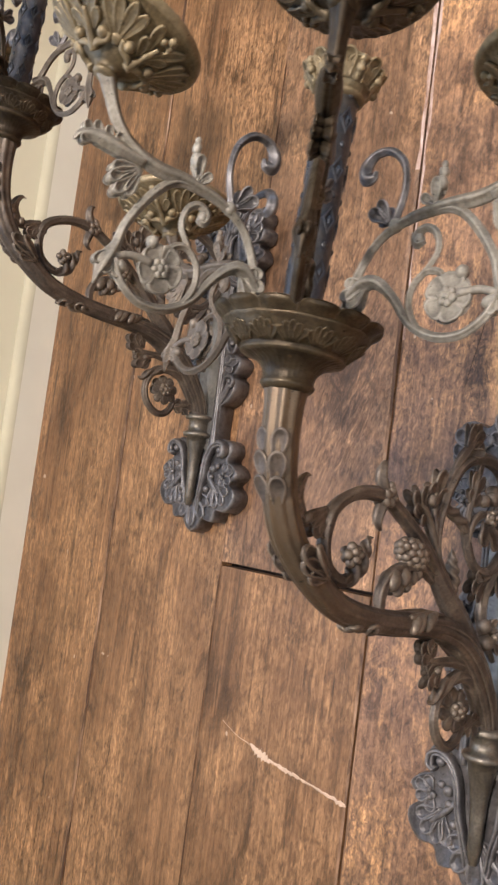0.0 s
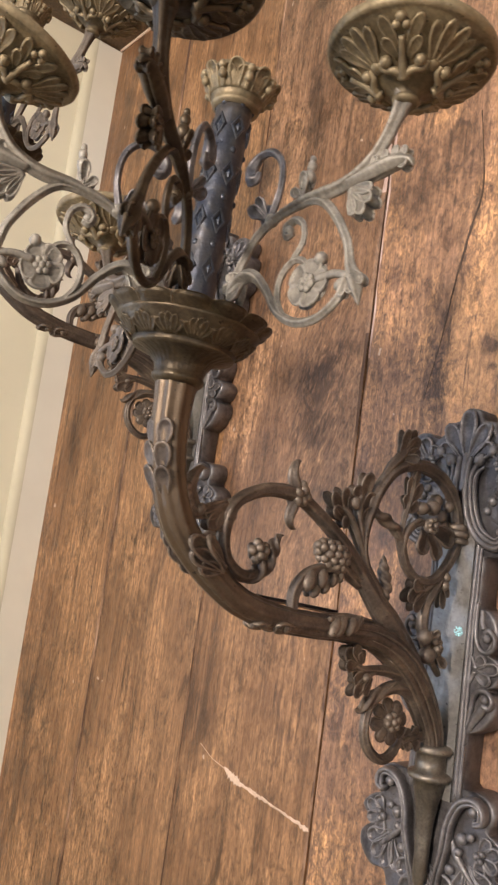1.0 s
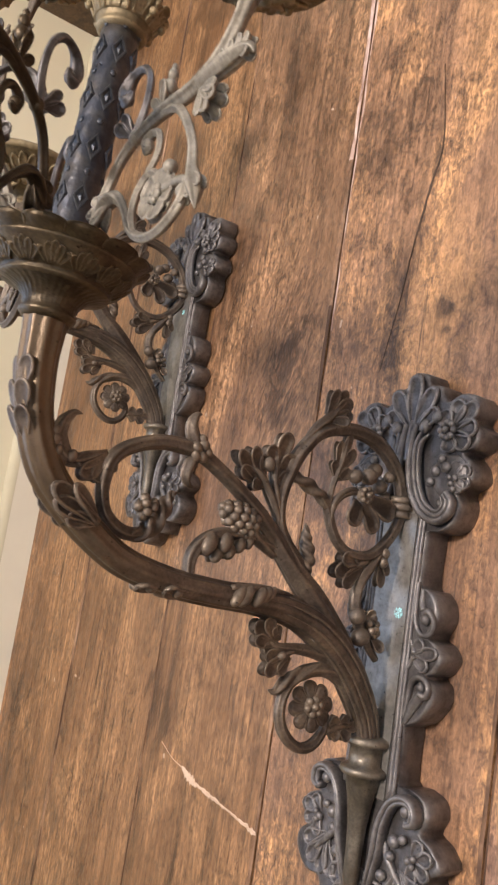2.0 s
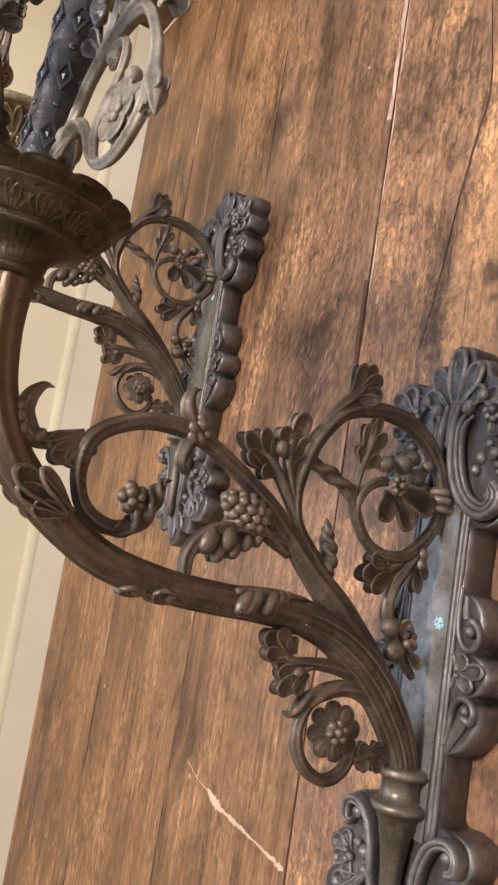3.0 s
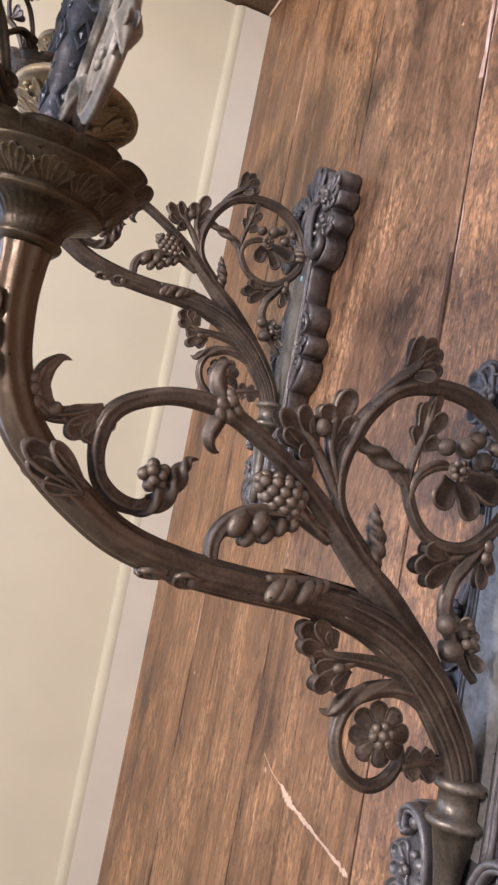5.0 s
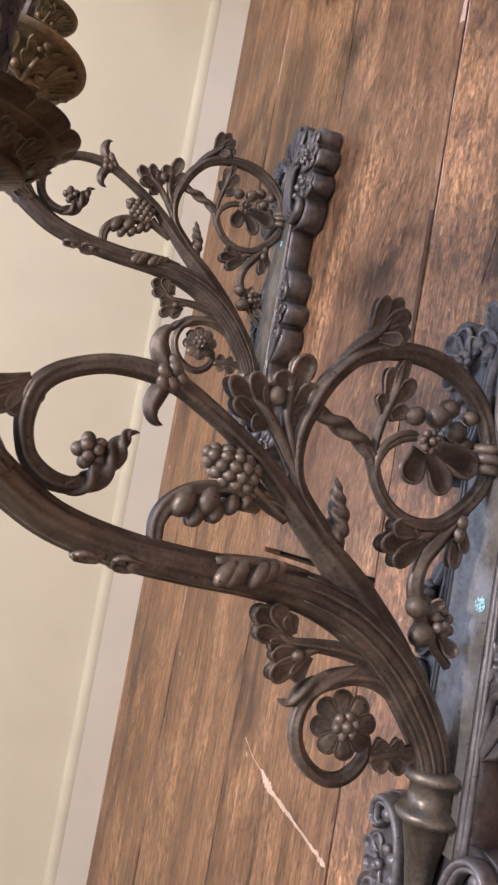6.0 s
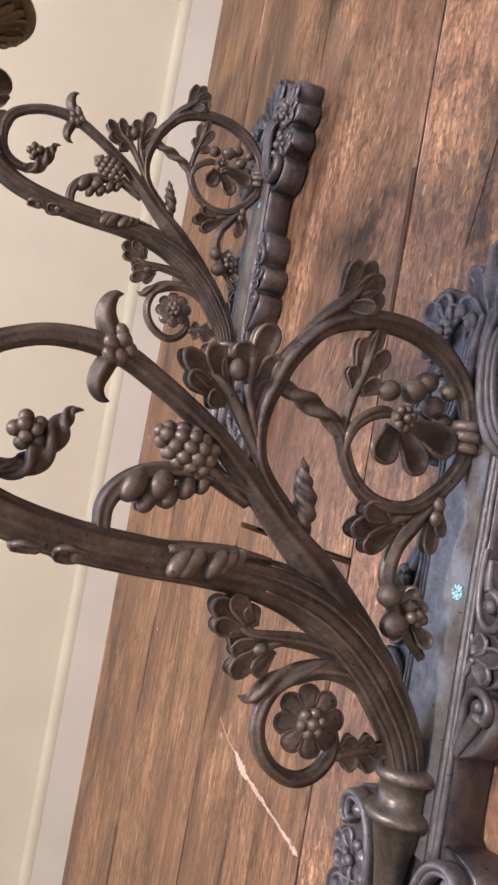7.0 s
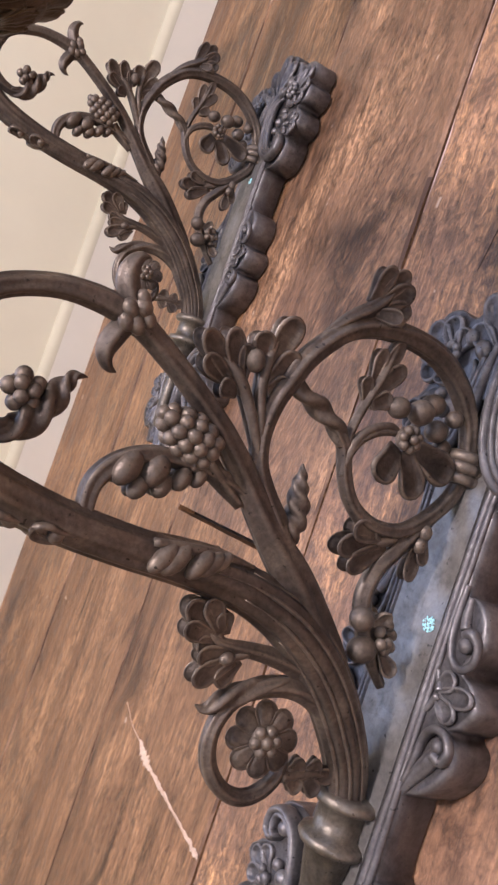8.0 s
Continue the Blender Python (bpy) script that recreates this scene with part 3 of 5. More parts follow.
        # foot scrolls, flowers and leaves
        g = Geo()
        for off, r in ((0.0, 0.0030), (0.0040, 0.0022)):
            tube(g, [(s * (0.0070 + off), -0.312, z - 0.004, 0.0016), (s * (0.0125 + off), -0.282, z + 0.001, 0.0024), (s * (0.0195 + off), -0.255, z + 0.004, r), (s * (0.0225 + off), -0.232, z + 0.005, r), (s * (0.0315 + off * 0.7), -0.2120 - off * 0.6, z + 0.005, r),
                     (s * 0.0460, -0.2045 - off, z + 0.005, r), (s * (0.0570 - off * 0.8), -0.2095 - off * 0.4, z + 0.005, r), (s * (0.0580 - off), -0.2200, z + 0.005, r), (s * (0.0510 - off * 0.3), -0.2240 + off * 0.5, z + 0.005, r)], (0, 0, 1), 12, flat=2.4)
        ball(g, (s * 0.0465, -0.2150, z + 0.004), 0.0050, (0, 0, 1), 0.9, 14, 9)
        part("foot_scroll", g, PLATE, body)
        g = Geo()
        petals(g, (0.0540, -0.2480), ((0.0740, -0.2420), (0.0720, -0.2580), (0.0560, -0.2680), (0.0620, -0.2330)), 0.0066, s, 0.006, 0.0)
        for x, y, r in ((0.0360, -0.2410, 0.0056), (0.0445, -0.2370, 0.0040), (0.0335, -0.2530, 0.0044), (0.0520, -0.2500, 0.0036), (0.0570, -0.2470, 0.0032), (0.0560, -0.2530, 0.0032), (0.0265, -0.2700, 0.0048)):
            ball(g, (s * x, y, z + 0.002), r, (0, 0, 1), 0.9)
        part("foot_flower", g, PLATE, body)
        g = Geo()
        petals(g, (0.0420, -0.2620), ((0.0700, -0.2740), (0.0620, -0.2900), (0.0460, -0.2960), (0.0320, -0.2950)), 0.0078, s, 0.006, 0.0)
        tube(g, [(s * 0.0240, -0.244, z, 0.0026), (s * 0.0340, -0.258, z + 0.002, 0.0034), (s * 0.0520, -0.276, z + 0.001, 0.002)], (0, 0, 1), 8)
        part("foot_leaf", g, PLATE, body)
    g = Geo()
    for x, y, w in ((0, 0.1520, 0.0100), (0.0240, 0.1375, 0.0092), (-0.0240, 0.1375, 0.0092), (0.0300, 0.1165, 0.0080), (-0.0300, 0.1165, 0.0080)):
        way = Vector((x, y - 0.096, 0.002))
        petal(g, (0, 0.096, z + 0.001), way, (0, 0, 1), way.length, w, 0.006, 0.50, -0.05, 0.22)
    tube(g, [(0, 0.070, z, 0.0060), (0, 0.090, z, 0.0056), (0, 0.108, z, 0.0030)], (0, 0, 1), 12)
    part("top_palmette", g, PLATE, body, "fan of hollow petals")
    g = Geo()
    for a, ln in ((180, 0.050), (214, 0.044), (146, 0.044), (245, 0.036), (115, 0.036)):
        d = turned((0, 1, 0), (0, 0, 1), a)
        petal(g, (0, -0.276, z), d + Vector((0, 0, 0.04)), (0, 0, 1), ln, 0.0098, 0.006, 0.5, -0.1)
    part("foot_palmette", g, PLATE, body, "fan of hollow petals")
    g = Geo()
    lathe(g, [(0.004, -0.300), (0.0066, -0.285), (0.0070, -0.262), (0.0082, -0.242), (0.0108, -0.224), (0.0136, -0.212), (0.0150, -0.204), (0.0190, -0.203), (0.0208, -0.200), (0.0196, -0.197),
              (0.0140, -0.195), (0.0140, -0.180), (0.0180, -0.179), (0.0204, -0.176), (0.0185, -0.1725), (0.0115, -0.171)], 40, centre=(0, 0.004, 0.0368))
    part("socket", g, SOCKET, sconce, "turned brass socket with two collars")


def corrosion(body, u, v, size):
    rng = random.Random(7)
    g = Geo()
    for i in range(110):
        a, r = rng.uniform(0, 6.28), size * math.sqrt(rng.random())
        ball(g, (u + math.cos(a) * r, v + math.sin(a) * r, 0.0308), rng.uniform(0.0003, 0.0007), (0, 0, 1), 0.5, 6, 4)
    part("verdigris_spot", g, VERDIGRIS, body, "small blue-green corrosion spot")


def stem(name, points, mat, parent, label="", **how):
    """A planar stem in the plane of y and z; points of (y, z, radius)."""
    g = Geo()
    tube(g, [(0, *p) for p in points], **how)
    return part(name, g, mat, parent, label)


ARM = [(-0.176, 0.0372, 0.0112), (-0.1543, 0.0448, 0.0120), (-0.1331, 0.0580, 0.0132), (-0.1065, 0.0810, 0.0142), (-0.0845, 0.1110, 0.0142), (-0.072, 0.145, 0.0122), (-0.068, 0.182, 0.0106),
       (-0.066, 0.221, 0.0103), (-0.062, 0.259, 0.0103), (-0.053, 0.296, 0.0105), (-0.038, 0.323, 0.011), (-0.020, 0.346, 0.0115), (0.000, 0.364, 0.0120),
       (0.028, 0.376, 0.0120), (0.058, 0.381, 0.0126), (0.082, 0.3815, 0.0134), (0.097, HEAD_Z, 0.0152)]


def arm(sconce):
    stem("arm", ARM, ARM_METAL, sconce, "curved brown bronze arm with shallow ribs", seg=96, flute=0.050, k=9, twist=0.02)
    line = spline(ARM, 6)
    # ribs that run up the foot of the arm
    for k, around in enumerate((-52, -16, 22, 58)):
        for side in (-1, 1):
            last = (34, 38, 33, 28)[k]
            points = []
            for i in range(1, last, 3):
                c, d = line[i], line[i + 1] - line[i - 1]
                n = Vector((0, -d[1], d[0])).normalized()
                out = n * math.sin(radians(around)) + Vector((side * math.cos(radians(around)), 0, 0))
                points.append((*(Vector((0, c[0], c[1])) + out * c[2] * 0.975), 0.0012 if i < last - 7 else 0.0004))
            g = Geo()
            tube(g, points, seg=8, per=4)
            part("rib", g, BRONZE, sconce)
    # raised leaves clasping the arm

    def skin(y, z, side):
        """The point of the arm's side over (y, z), and the way out of it."""
        i = min(range(1, len(line) - 1), key=lambda i: (line[i][0] - y) ** 2 + (line[i][1] - z) ** 2)
        c, d = line[i], line[i + 1] - line[i - 1]
        n = Vector((0, -d[1], d[0])).normalized()
        off = max(-0.93, min(0.93, Vector((0, y - c[0], z - c[1])).dot(n) / c[2]))
        out = n * off + Vector((side * math.sqrt(1 - off * off), 0, 0))
        return Vector((0, c[0], c[1])) + out * (c[2] * 0.97), out

    def relief(name, label, root, tips, thick=0.004):
        g = Kit()
        for side in (-1, 1):
            a, na = skin(*root, side)
            for k, (y, z, w) in enumerate(tips):
                b, nb = skin(y, z, side)
                petal(g if side < 0 and k == 0 else g.piece("lobe"), a + na * (0.0022 + 0.0004 * (k % 2)), b - a + nb * 0.0030, na + nb, (b - a).length, w * 1.15, thick, 0.42, 0.0, 0.4)
        part(name, g, BRONZE, sconce, label)

    g = Kit()
    for side in (-1, 1):
        for k, (y, z, r) in enumerate(((-0.066, 0.2015, 0.0050), (-0.0655, 0.1925, 0.0052), (-0.0645, 0.1835, 0.0050), (-0.063, 0.1745, 0.0044), (-0.061, 0.166, 0.0034))):
            c, n = skin(y, z, side)
            ball(g if side < 0 and k == 0 else g.piece("ridge"), c + n * 0.0006, r, Vector((side * 0.15, -0.78, 0.62)), 1.9)
        tube(g.piece("rib"), [(*(skin(y, z, side)[0] + skin(y, z, side)[1] * 0.001), r) for y, z, r in ((-0.058, 0.150, 0.001), (-0.0585, 0.167, 0.0026), (-0.0595, 0.187, 0.0030), (-0.0605, 0.206, 0.0022))], seg=8)
    part("clasping_leaf", g, BRONZE, sconce, "ridged leaf lying across the arm")
    relief("clasping_leaf", "lobed leaf lying along the arm", (-0.031, 0.324), ((-0.010, 0.363, 0.0066), (-0.020, 0.358, 0.0064), (-0.029, 0.349, 0.0056), (-0.010, 0.349, 0.0054)), 0.006)
    for y, z in ((-0.069, 0.273), (-0.070, 0.252)):
        g = Kit()
        for side in (-1, 1):
            c, n = skin(y, z, side)
            d = (line[30] - line[29])[:2]
            petal(g if side < 0 else g.piece("lobe"), c - Vector((0, 0, 0.009)), (0, 0.05, 1), n, 0.020, 0.0062, 0.007, 0.5, 0.0, 0.5)
            ball(g.piece("bead"), c + n * 0.001 + Vector((0, 0.001, -0.001)), 0.0040, n, 0.8)
        part("arm_bead", g, BRONZE, sconce, "raised curl on the arm")
    for k, (y, z, r, w) in enumerate(((0.050, 0.380, 0.0126, 0.0066), (0.034, 0.3765, 0.0122, 0.0070), (0.018, 0.371, 0.0120, 0.0066))):
        g = Kit()
        for a in (-10, 28):
            out = Vector((math.sin(radians(a)), 0.10 * k - 0.1, math.cos(radians(a))))
            petal(g if a < 0 else g.piece("lobe"), Vector((0, y - 0.008, z)) + out * (r - 0.0020), (0.22 * math.copysign(1, a - 9), 1, 0.1 + 0.18 * k), out, 0.026, w, 0.0040, 0.20, 0.0, 0.35)
        part("scale_leaf", g, BRONZE, sconce, "small leaf of an overlapping row")

    # vine that swings out to the arm's bend
    stem("vine", [(-0.128, 0.058, 0.008), (-0.100, 0.082, 0.0110), (-0.0769, 0.1045, 0.0112), (-0.0593, 0.1226, 0.0104), (-0.0453, 0.1397, 0.0090), (-0.0301, 0.1567, 0.0077), (-0.0143, 0.1734, 0.0070), (-0.0002, 0.1901, 0.0064),
                  (0.0121, 0.2090, 0.0060), (0.0216, 0.2258, 0.0059), (0.0305, 0.2440, 0.0060), (0.0342, 0.2600, 0.0059), (0.0340, 0.2780, 0.0053), (0.0308, 0.2922, 0.0050), (0.0234, 0.3079, 0.0051), (0.0134, 0.3175, 0.0054),
                  (-0.0021, 0.3207, 0.0051), (-0.0147, 0.3189, 0.0048), (-0.0240, 0.3143, 0.0050), (-0.0315, 0.3044, 0.0052), (-0.0336, 0.2930, 0.0046), (-0.0310, 0.2832, 0.0044)],
         BRONZE, sconce, "slender vine ending in a curl", seg=42, flute=0.085, k=6, twist=0.05, per=5)
    g = Kit()
    tube(g, [(0, 0.0165, 0.3240, 0.0020), (0, 0.0110, 0.3350, 0.0044), (0, 0.0080, 0.3450, 0.0050), (0, 0.0105, 0.3530, 0.0062), (0, 0.0183, 0.3575, 0.0062), (0, 0.0242, 0.3582, 0.0055), (0, 0.0311, 0.3563, 0.0045), (0, 0.0359, 0.3530, 0.0032), (0, 0.0392, 0.3490, 0.0019), (0, 0.0391, 0.3440, 0.0003)],
         seg=36, flute=0.15, k=6, twist=0.05, flat=0.9)
    tube(g, [(0, 0.0080, 0.350, 0.0050), (0, 0.0085, 0.361, 0.0052), (0, 0.0100, 0.372, 0.004)], seg=14)
    for side in (-1, 1):
        for k, (y, z, r) in enumerate(((0.0110, 0.3585, 0.0042), (0.0175, 0.3615, 0.0042), (0.0235, 0.3625, 0.0036), (0.0095, 0.3480, 0.0040))):
            ball(g.piece("bead"), (side * 0.0034, y, z), r, (side * 0.3, 0.7, -0.3), 1.3)
    part("horn", g, BRONZE, sconce, "horn-shaped leaf where the vine meets the arm")
    g = Kit()
    fan(g, (0.0195, 0.3150), ((0.0062, 0.3425, 0.0052), (-0.0020, 0.3385, 0.0056), (-0.0030, 0.3285, 0.0054), (0.0050, 0.3195, 0.0046)), 0.005, 0.34, bend=0.08)
    part("vine_leaf", g, BRONZE, sconce, "fan-shaped lobed leaf")
    for pts in (((0.0355, 0.2500, 0.0046), (0.0422, 0.2556, 0.0053), (0.0490, 0.2586, 0.0050), (0.0551, 0.2582, 0.0039), (0.0595, 0.2554, 0.0023), (0.0609, 0.2515, 0.0003)),
                ((0.0313, 0.2510, 0.0044), (0.0231, 0.2551, 0.0050), (0.0159, 0.2571, 0.0045), (0.0107, 0.2558, 0.0033), (0.0078, 0.2527, 0.0020), (0.0070, 0.2490, 0.0003))):
        g = Kit()
        tube(g, [(0, *p) for p in pts], seg=24, flute=0.12, k=4)
        part("horn", g, BRONZE, sconce)
    g = Kit()
    for k, (y, z, r) in enumerate(((0.0380, 0.2484, 0.0042), (0.0297, 0.2490, 0.0040), (0.0337, 0.2444, 0.0036), (0.0352, 0.2543, 0.0040), (0.0294, 0.2540, 0.0038), (0.0420, 0.2500, 0.0034))):
        for side in (-1, 1):
            ball(g if k == 0 and side < 0 else g.piece("bead"), (side * 0.0045, y, z), r, (0, 0.6, 0.5), 1.25)
    part("knot", g, BRONZE, sconce, "knot of small rounded lobes")
    g = Kit()
    ball(g, (0, -0.0140, 0.2850), 0.0056)
    for y, z in ((0.0, 0.0064), (0.0060, 0.0020), (0.0038, -0.0050), (-0.0038, -0.0050), (-0.0060, 0.0020)):
        ball(g.piece("berry"), (0.001, -0.0140 + y, 0.2850 + z), 0.0041)
    for side in (-1, 1):
        for y, z in ((0.0026, 0.0026), (-0.0030, 0.0010), (0.0010, -0.0034)):
            ball(g.piece("berry"), (side * 0.0050, -0.0140 + y, 0.2850 + z), 0.0036)
    tube(g, [(0, -0.0300, 0.2800, 0.003), (0, -0.0230, 0.2810, 0.003), (0, -0.0160, 0.2840, 0.003)])
    part("berry", g, BRONZE, sconce, "small round berry on the curl")
    stem("curl_leaf", [(-0.0335, 0.2950, 0.0042), (-0.0318, 0.2845, 0.0054), (-0.0230, 0.2769, 0.0066), (-0.0120, 0.2715, 0.0058), (-0.0046, 0.2683, 0.0036), (-0.0004, 0.2655, 0.0020), (0.0004, 0.2605, 0.0003)],
         BRONZE, sconce, "twisted ribbed leaf at the end of the curl", seg=42, flute=0.26, k=3, twist=0.50, per=10)

    # ring that comes back to the plate
    stem("ring", [(-0.0640, 0.1180, 0.0060), (-0.0377, 0.1410, 0.0066), (-0.0221, 0.1555, 0.0056), (-0.0091, 0.1640, 0.0048), (0.0062, 0.1678, 0.0050), (0.0230, 0.1663, 0.0053), (0.0343, 0.1624, 0.0056), (0.0465, 0.1580, 0.0058),
                  (0.0590, 0.1497, 0.0057), (0.0703, 0.1390, 0.0056), (0.0777, 0.1253, 0.0056), (0.0814, 0.1105, 0.0057), (0.0825, 0.0950, 0.0060), (0.0806, 0.0785, 0.0063), (0.0738, 0.0614, 0.0065), (0.0618, 0.0464, 0.0063),
                  (0.0470, 0.0368, 0.0057), (0.0302, 0.0325, 0.0056), (0.0128, 0.0339, 0.0052), (0.0005, 0.0407, 0.0050), (-0.0108, 0.0512, 0.0048), (-0.0192, 0.0641, 0.0045), (-0.0211, 0.0799, 0.0044), (-0.0172, 0.0944, 0.0044),
                  (-0.0094, 0.1048, 0.0043), (0.0011, 0.1120, 0.0043), (0.0134, 0.1177, 0.0042), (0.0209, 0.1255, 0.0038), (0.0264, 0.1365, 0.0030), (0.0303, 0.1499, 0.0016)],
         BRONZE, sconce, "round ring of ribbed stem", seg=42, flute=0.09, k=6, twist=0.03, per=4)
    g = Kit()
    for d in (-0.0062, 0.0, 0.0062):
        r = 0.0104 if d == 0 else 0.0092
        tube(g, [(r * math.cos(a), 0.0275 + d, 0.0325 + r * math.sin(a), 0.0036) for a in (2 * math.pi * i / 12 for i in range(13))], (0, 1, 0), 10, per=2)
    tube(g, [(0, 0.0275, 0.035, 0.007), (0, 0.0275, 0.022, 0.008)], (1, 0, 0))
    part("clamp", g, BRONZE, sconce, "banded clamp that ties the ring to the plate")
    g = Kit()
    tube(g, [(0, 0.0560, 0.1545, 0.0016), (0, 0.0690, 0.1468, 0.0030), (0, 0.0785, 0.1384, 0.0042), (0, 0.0860, 0.1297, 0.0046), (0, 0.0950, 0.1226, 0.0036), (0, 0.1040, 0.1185, 0.0012)], seg=24, flute=0.12, k=5)
    fan(g, (0.0830, 0.1320), ((0.1120, 0.1165, 0.0050), (0.1050, 0.1105, 0.0055), (0.0940, 0.1075, 0.0054), (0.1110, 0.1265, 0.0042)), 0.005, 0.36, bend=0.10)
    for side in (-1, 1):
        petal(g.piece("lobe"), (side * 0.002, 0.0850, 0.1290), (side * 0.3, 0.10, -1), (side, 0, 0), 0.016, 0.0050, 0.005, 0.45, 0.15, 0.5)
        ball(g.piece("bead"), (side * 0.0045, 0.0858, 0.1135), 0.0038)
    part("top_leaf", g, BRONZE, sconce, "leaning fan leaf on the ring")
    g = Kit()
    c = Vector((0.003, 0.0300, 0.0842))
    ball(g, c + Vector((0.002, 0, 0)), 0.0066, (1, 0, 0), 0.7)
    for y, z, w in ((0.0045, 0.0940, 0.0092), (0.0020, 0.0660, 0.0088), (0.0195, 0.0455, 0.0098)):
        d = Vector((0.003, y, z)) - c
        petal(g.piece("petal"), c + d * 0.22, d + Vector((0.005, 0, 0)), (1, 0, 0), d.length * 0.84, w * 1.04, 0.0035, 0.36, -0.12, 0.58)
    for k in range(8):
        d = turned((0, 0, 1), (1, 0, 0), 51.4 * k) * 0.0052 if k else Vector((0.003, 0, 0))
        ball(g.piece("seed"), c + d + Vector((0.0065, 0, 0)), 0.0029, (1, 0, 0), 1.0, 10, 7)
    for x, y, z, r, st in ((0.002, 0.0445, 0.0928, 0.0062, 1.15), (0.001, 0.0472, 0.0762, 0.0074, 1.1), (-0.002, 0.0415, 0.0590, 0.0066, 1.1), (0.001, 0.0514, 0.0515, 0.0052, 1.0), (-0.005, 0.0550, 0.0645, 0.0066, 1.2), (-0.004, 0.0345, 0.0500, 0.0050, 1.2)):
        ball(g.piece("fruit"), (x, y, z), r, (0, 0.4, -1), st, 14, 9)
    part("flower", g, BRONZE, sconce, "flower with three hollow petals, a seeded heart and fruit")
    g = Kit()
    for x, y in ((0.0, 0.0), (0.0026, 0.0016), (0.0026, -0.0016)):
        tube(g, [(x * 0.2, -0.0010, 0.1135, 0.0024), (x, 0.0110 + y, 0.1150, 0.0026), (x, 0.0210 + y, 0.1110, 0.0025), (x, 0.0282 + y, 0.1030, 0.0024), (x, 0.0318 + y, 0.0940, 0.0022), (x, 0.0309, 0.0860, 0.0018)], seg=10)
    tube(g, [(0, 0.0060, 0.1150, 0.0026), (0, 0.0200, 0.1168, 0.0027), (0, 0.0330, 0.1152, 0.0028), (0, 0.0470, 0.1115, 0.0030), (0, 0.0600, 0.1085, 0.0034), (0, 0.0790, 0.1060, 0.0024)], seg=20, flute=0.12, k=4)
    fan(g, (0.0420, 0.1125), ((0.0700, 0.1140, 0.0040), (0.0655, 0.0985, 0.0046), (0.0780, 0.1040, 0.0036)), 0.0035, 0.34, bend=0.06)
    fan(g, (0.0380, 0.1130), ((0.0530, 0.1185, 0.0038), (0.0475, 0.1000, 0.0046)), 0.0035, 0.34, bend=0.06)
    part("flower_stem", g, BRONZE, sconce)
    stem("twisted_leaf", [(0.0375, 0.1640, 0.0014), (0.0330, 0.1560, 0.0042), (0.0298, 0.1462, 0.0051), (0.0264, 0.1365, 0.0052), (0.0222, 0.1272, 0.0047), (0.0150, 0.1190, 0.0036)], BRONZE, sconce, "twisted leaf along the ring", seg=28, flute=0.22, k=2, twist=0.34, per=10)

    # leaves in the fork, cone of berries, curled pod and bud
    g = Kit()
    for x in (-0.0022, 0.0022):
        tube(g, [(0, -0.0180, 0.1585, 0.0026), (x, 0.0052, 0.1735, 0.0028), (x, 0.0204, 0.1850, 0.0030), (x, 0.0282, 0.1935, 0.0028), (0, 0.0338, 0.2045, 0.0010)], seg=12)
    fan(g, (0.0190, 0.1860), ((0.0405, 0.2165, 0.0050), (0.0465, 0.2035, 0.0048), (0.0290, 0.2120, 0.0048), (0.0190, 0.1995, 0.0046), (0.0425, 0.1930, 0.0036)), 0.0050, 0.46, bend=0.14)
    part("fork_leaf", g, BRONZE, sconce, "broad five-lobed hollow leaf")
    g = Kit()
    for x in (-0.0020, 0.0020):
        tube(g, [(0, -0.0180, 0.1575, 0.0024), (x, 0.0059, 0.1700, 0.0027), (x, 0.0237, 0.1768, 0.0028), (x, 0.0391, 0.1785, 0.0028), (0, 0.0530, 0.1755, 0.0010)], seg=12)
    fan(g, (0.0310, 0.1785), ((0.0640, 0.1705, 0.0064), (0.0515, 0.1865, 0.0054)), 0.0045, 0.40, bend=0.10)
    fan(g, (0.0220, 0.1765), ((0.0480, 0.1640, 0.0056), (0.0330, 0.1640, 0.0046)), 0.0045, 0.34, bend=0.08)
    for side in (-1, 1):
        ball(g.piece("bead"), (side * 0.0036, 0.0365, 0.1862), 0.0050, (0, 1, 0.3), 1.2, 14, 9)
    part("fork_leaf", g, BRONZE, sconce, "tall hollow leaf with long rounded lobes")
    g = Kit()
    berries(g, (0, -0.0082, 0.2062), (0, 0.40, 1), 0.0122, 0.0310, 5, 0.0041)
    tube(g, [(0, -0.0320, 0.1660, 0.003), (0, -0.0250, 0.1790, 0.0042), (0, -0.0170, 0.1920, 0.0055)], seg=20, flute=0.15, k=4)
    part("berry_cone", g, BRONZE, sconce, "cone of round berries")
    stem("pod", [(-0.0540, 0.1290, 0.0030), (-0.0382, 0.1464, 0.0041), (-0.0290, 0.1603, 0.0042), (-0.0234, 0.1751, 0.0041), (-0.0210, 0.1906, 0.0042), (-0.0205, 0.2035, 0.0044), (-0.0222, 0.2177, 0.0046), (-0.0272, 0.2293, 0.0048), (-0.0351, 0.2378, 0.0050), (-0.0445, 0.2421, 0.0047), (-0.0570, 0.2414, 0.0042)],
         BRONZE, sconce, "curled leaf pod over the arm", seg=30, flute=0.14, k=5, twist=0.05)
    g = Kit()
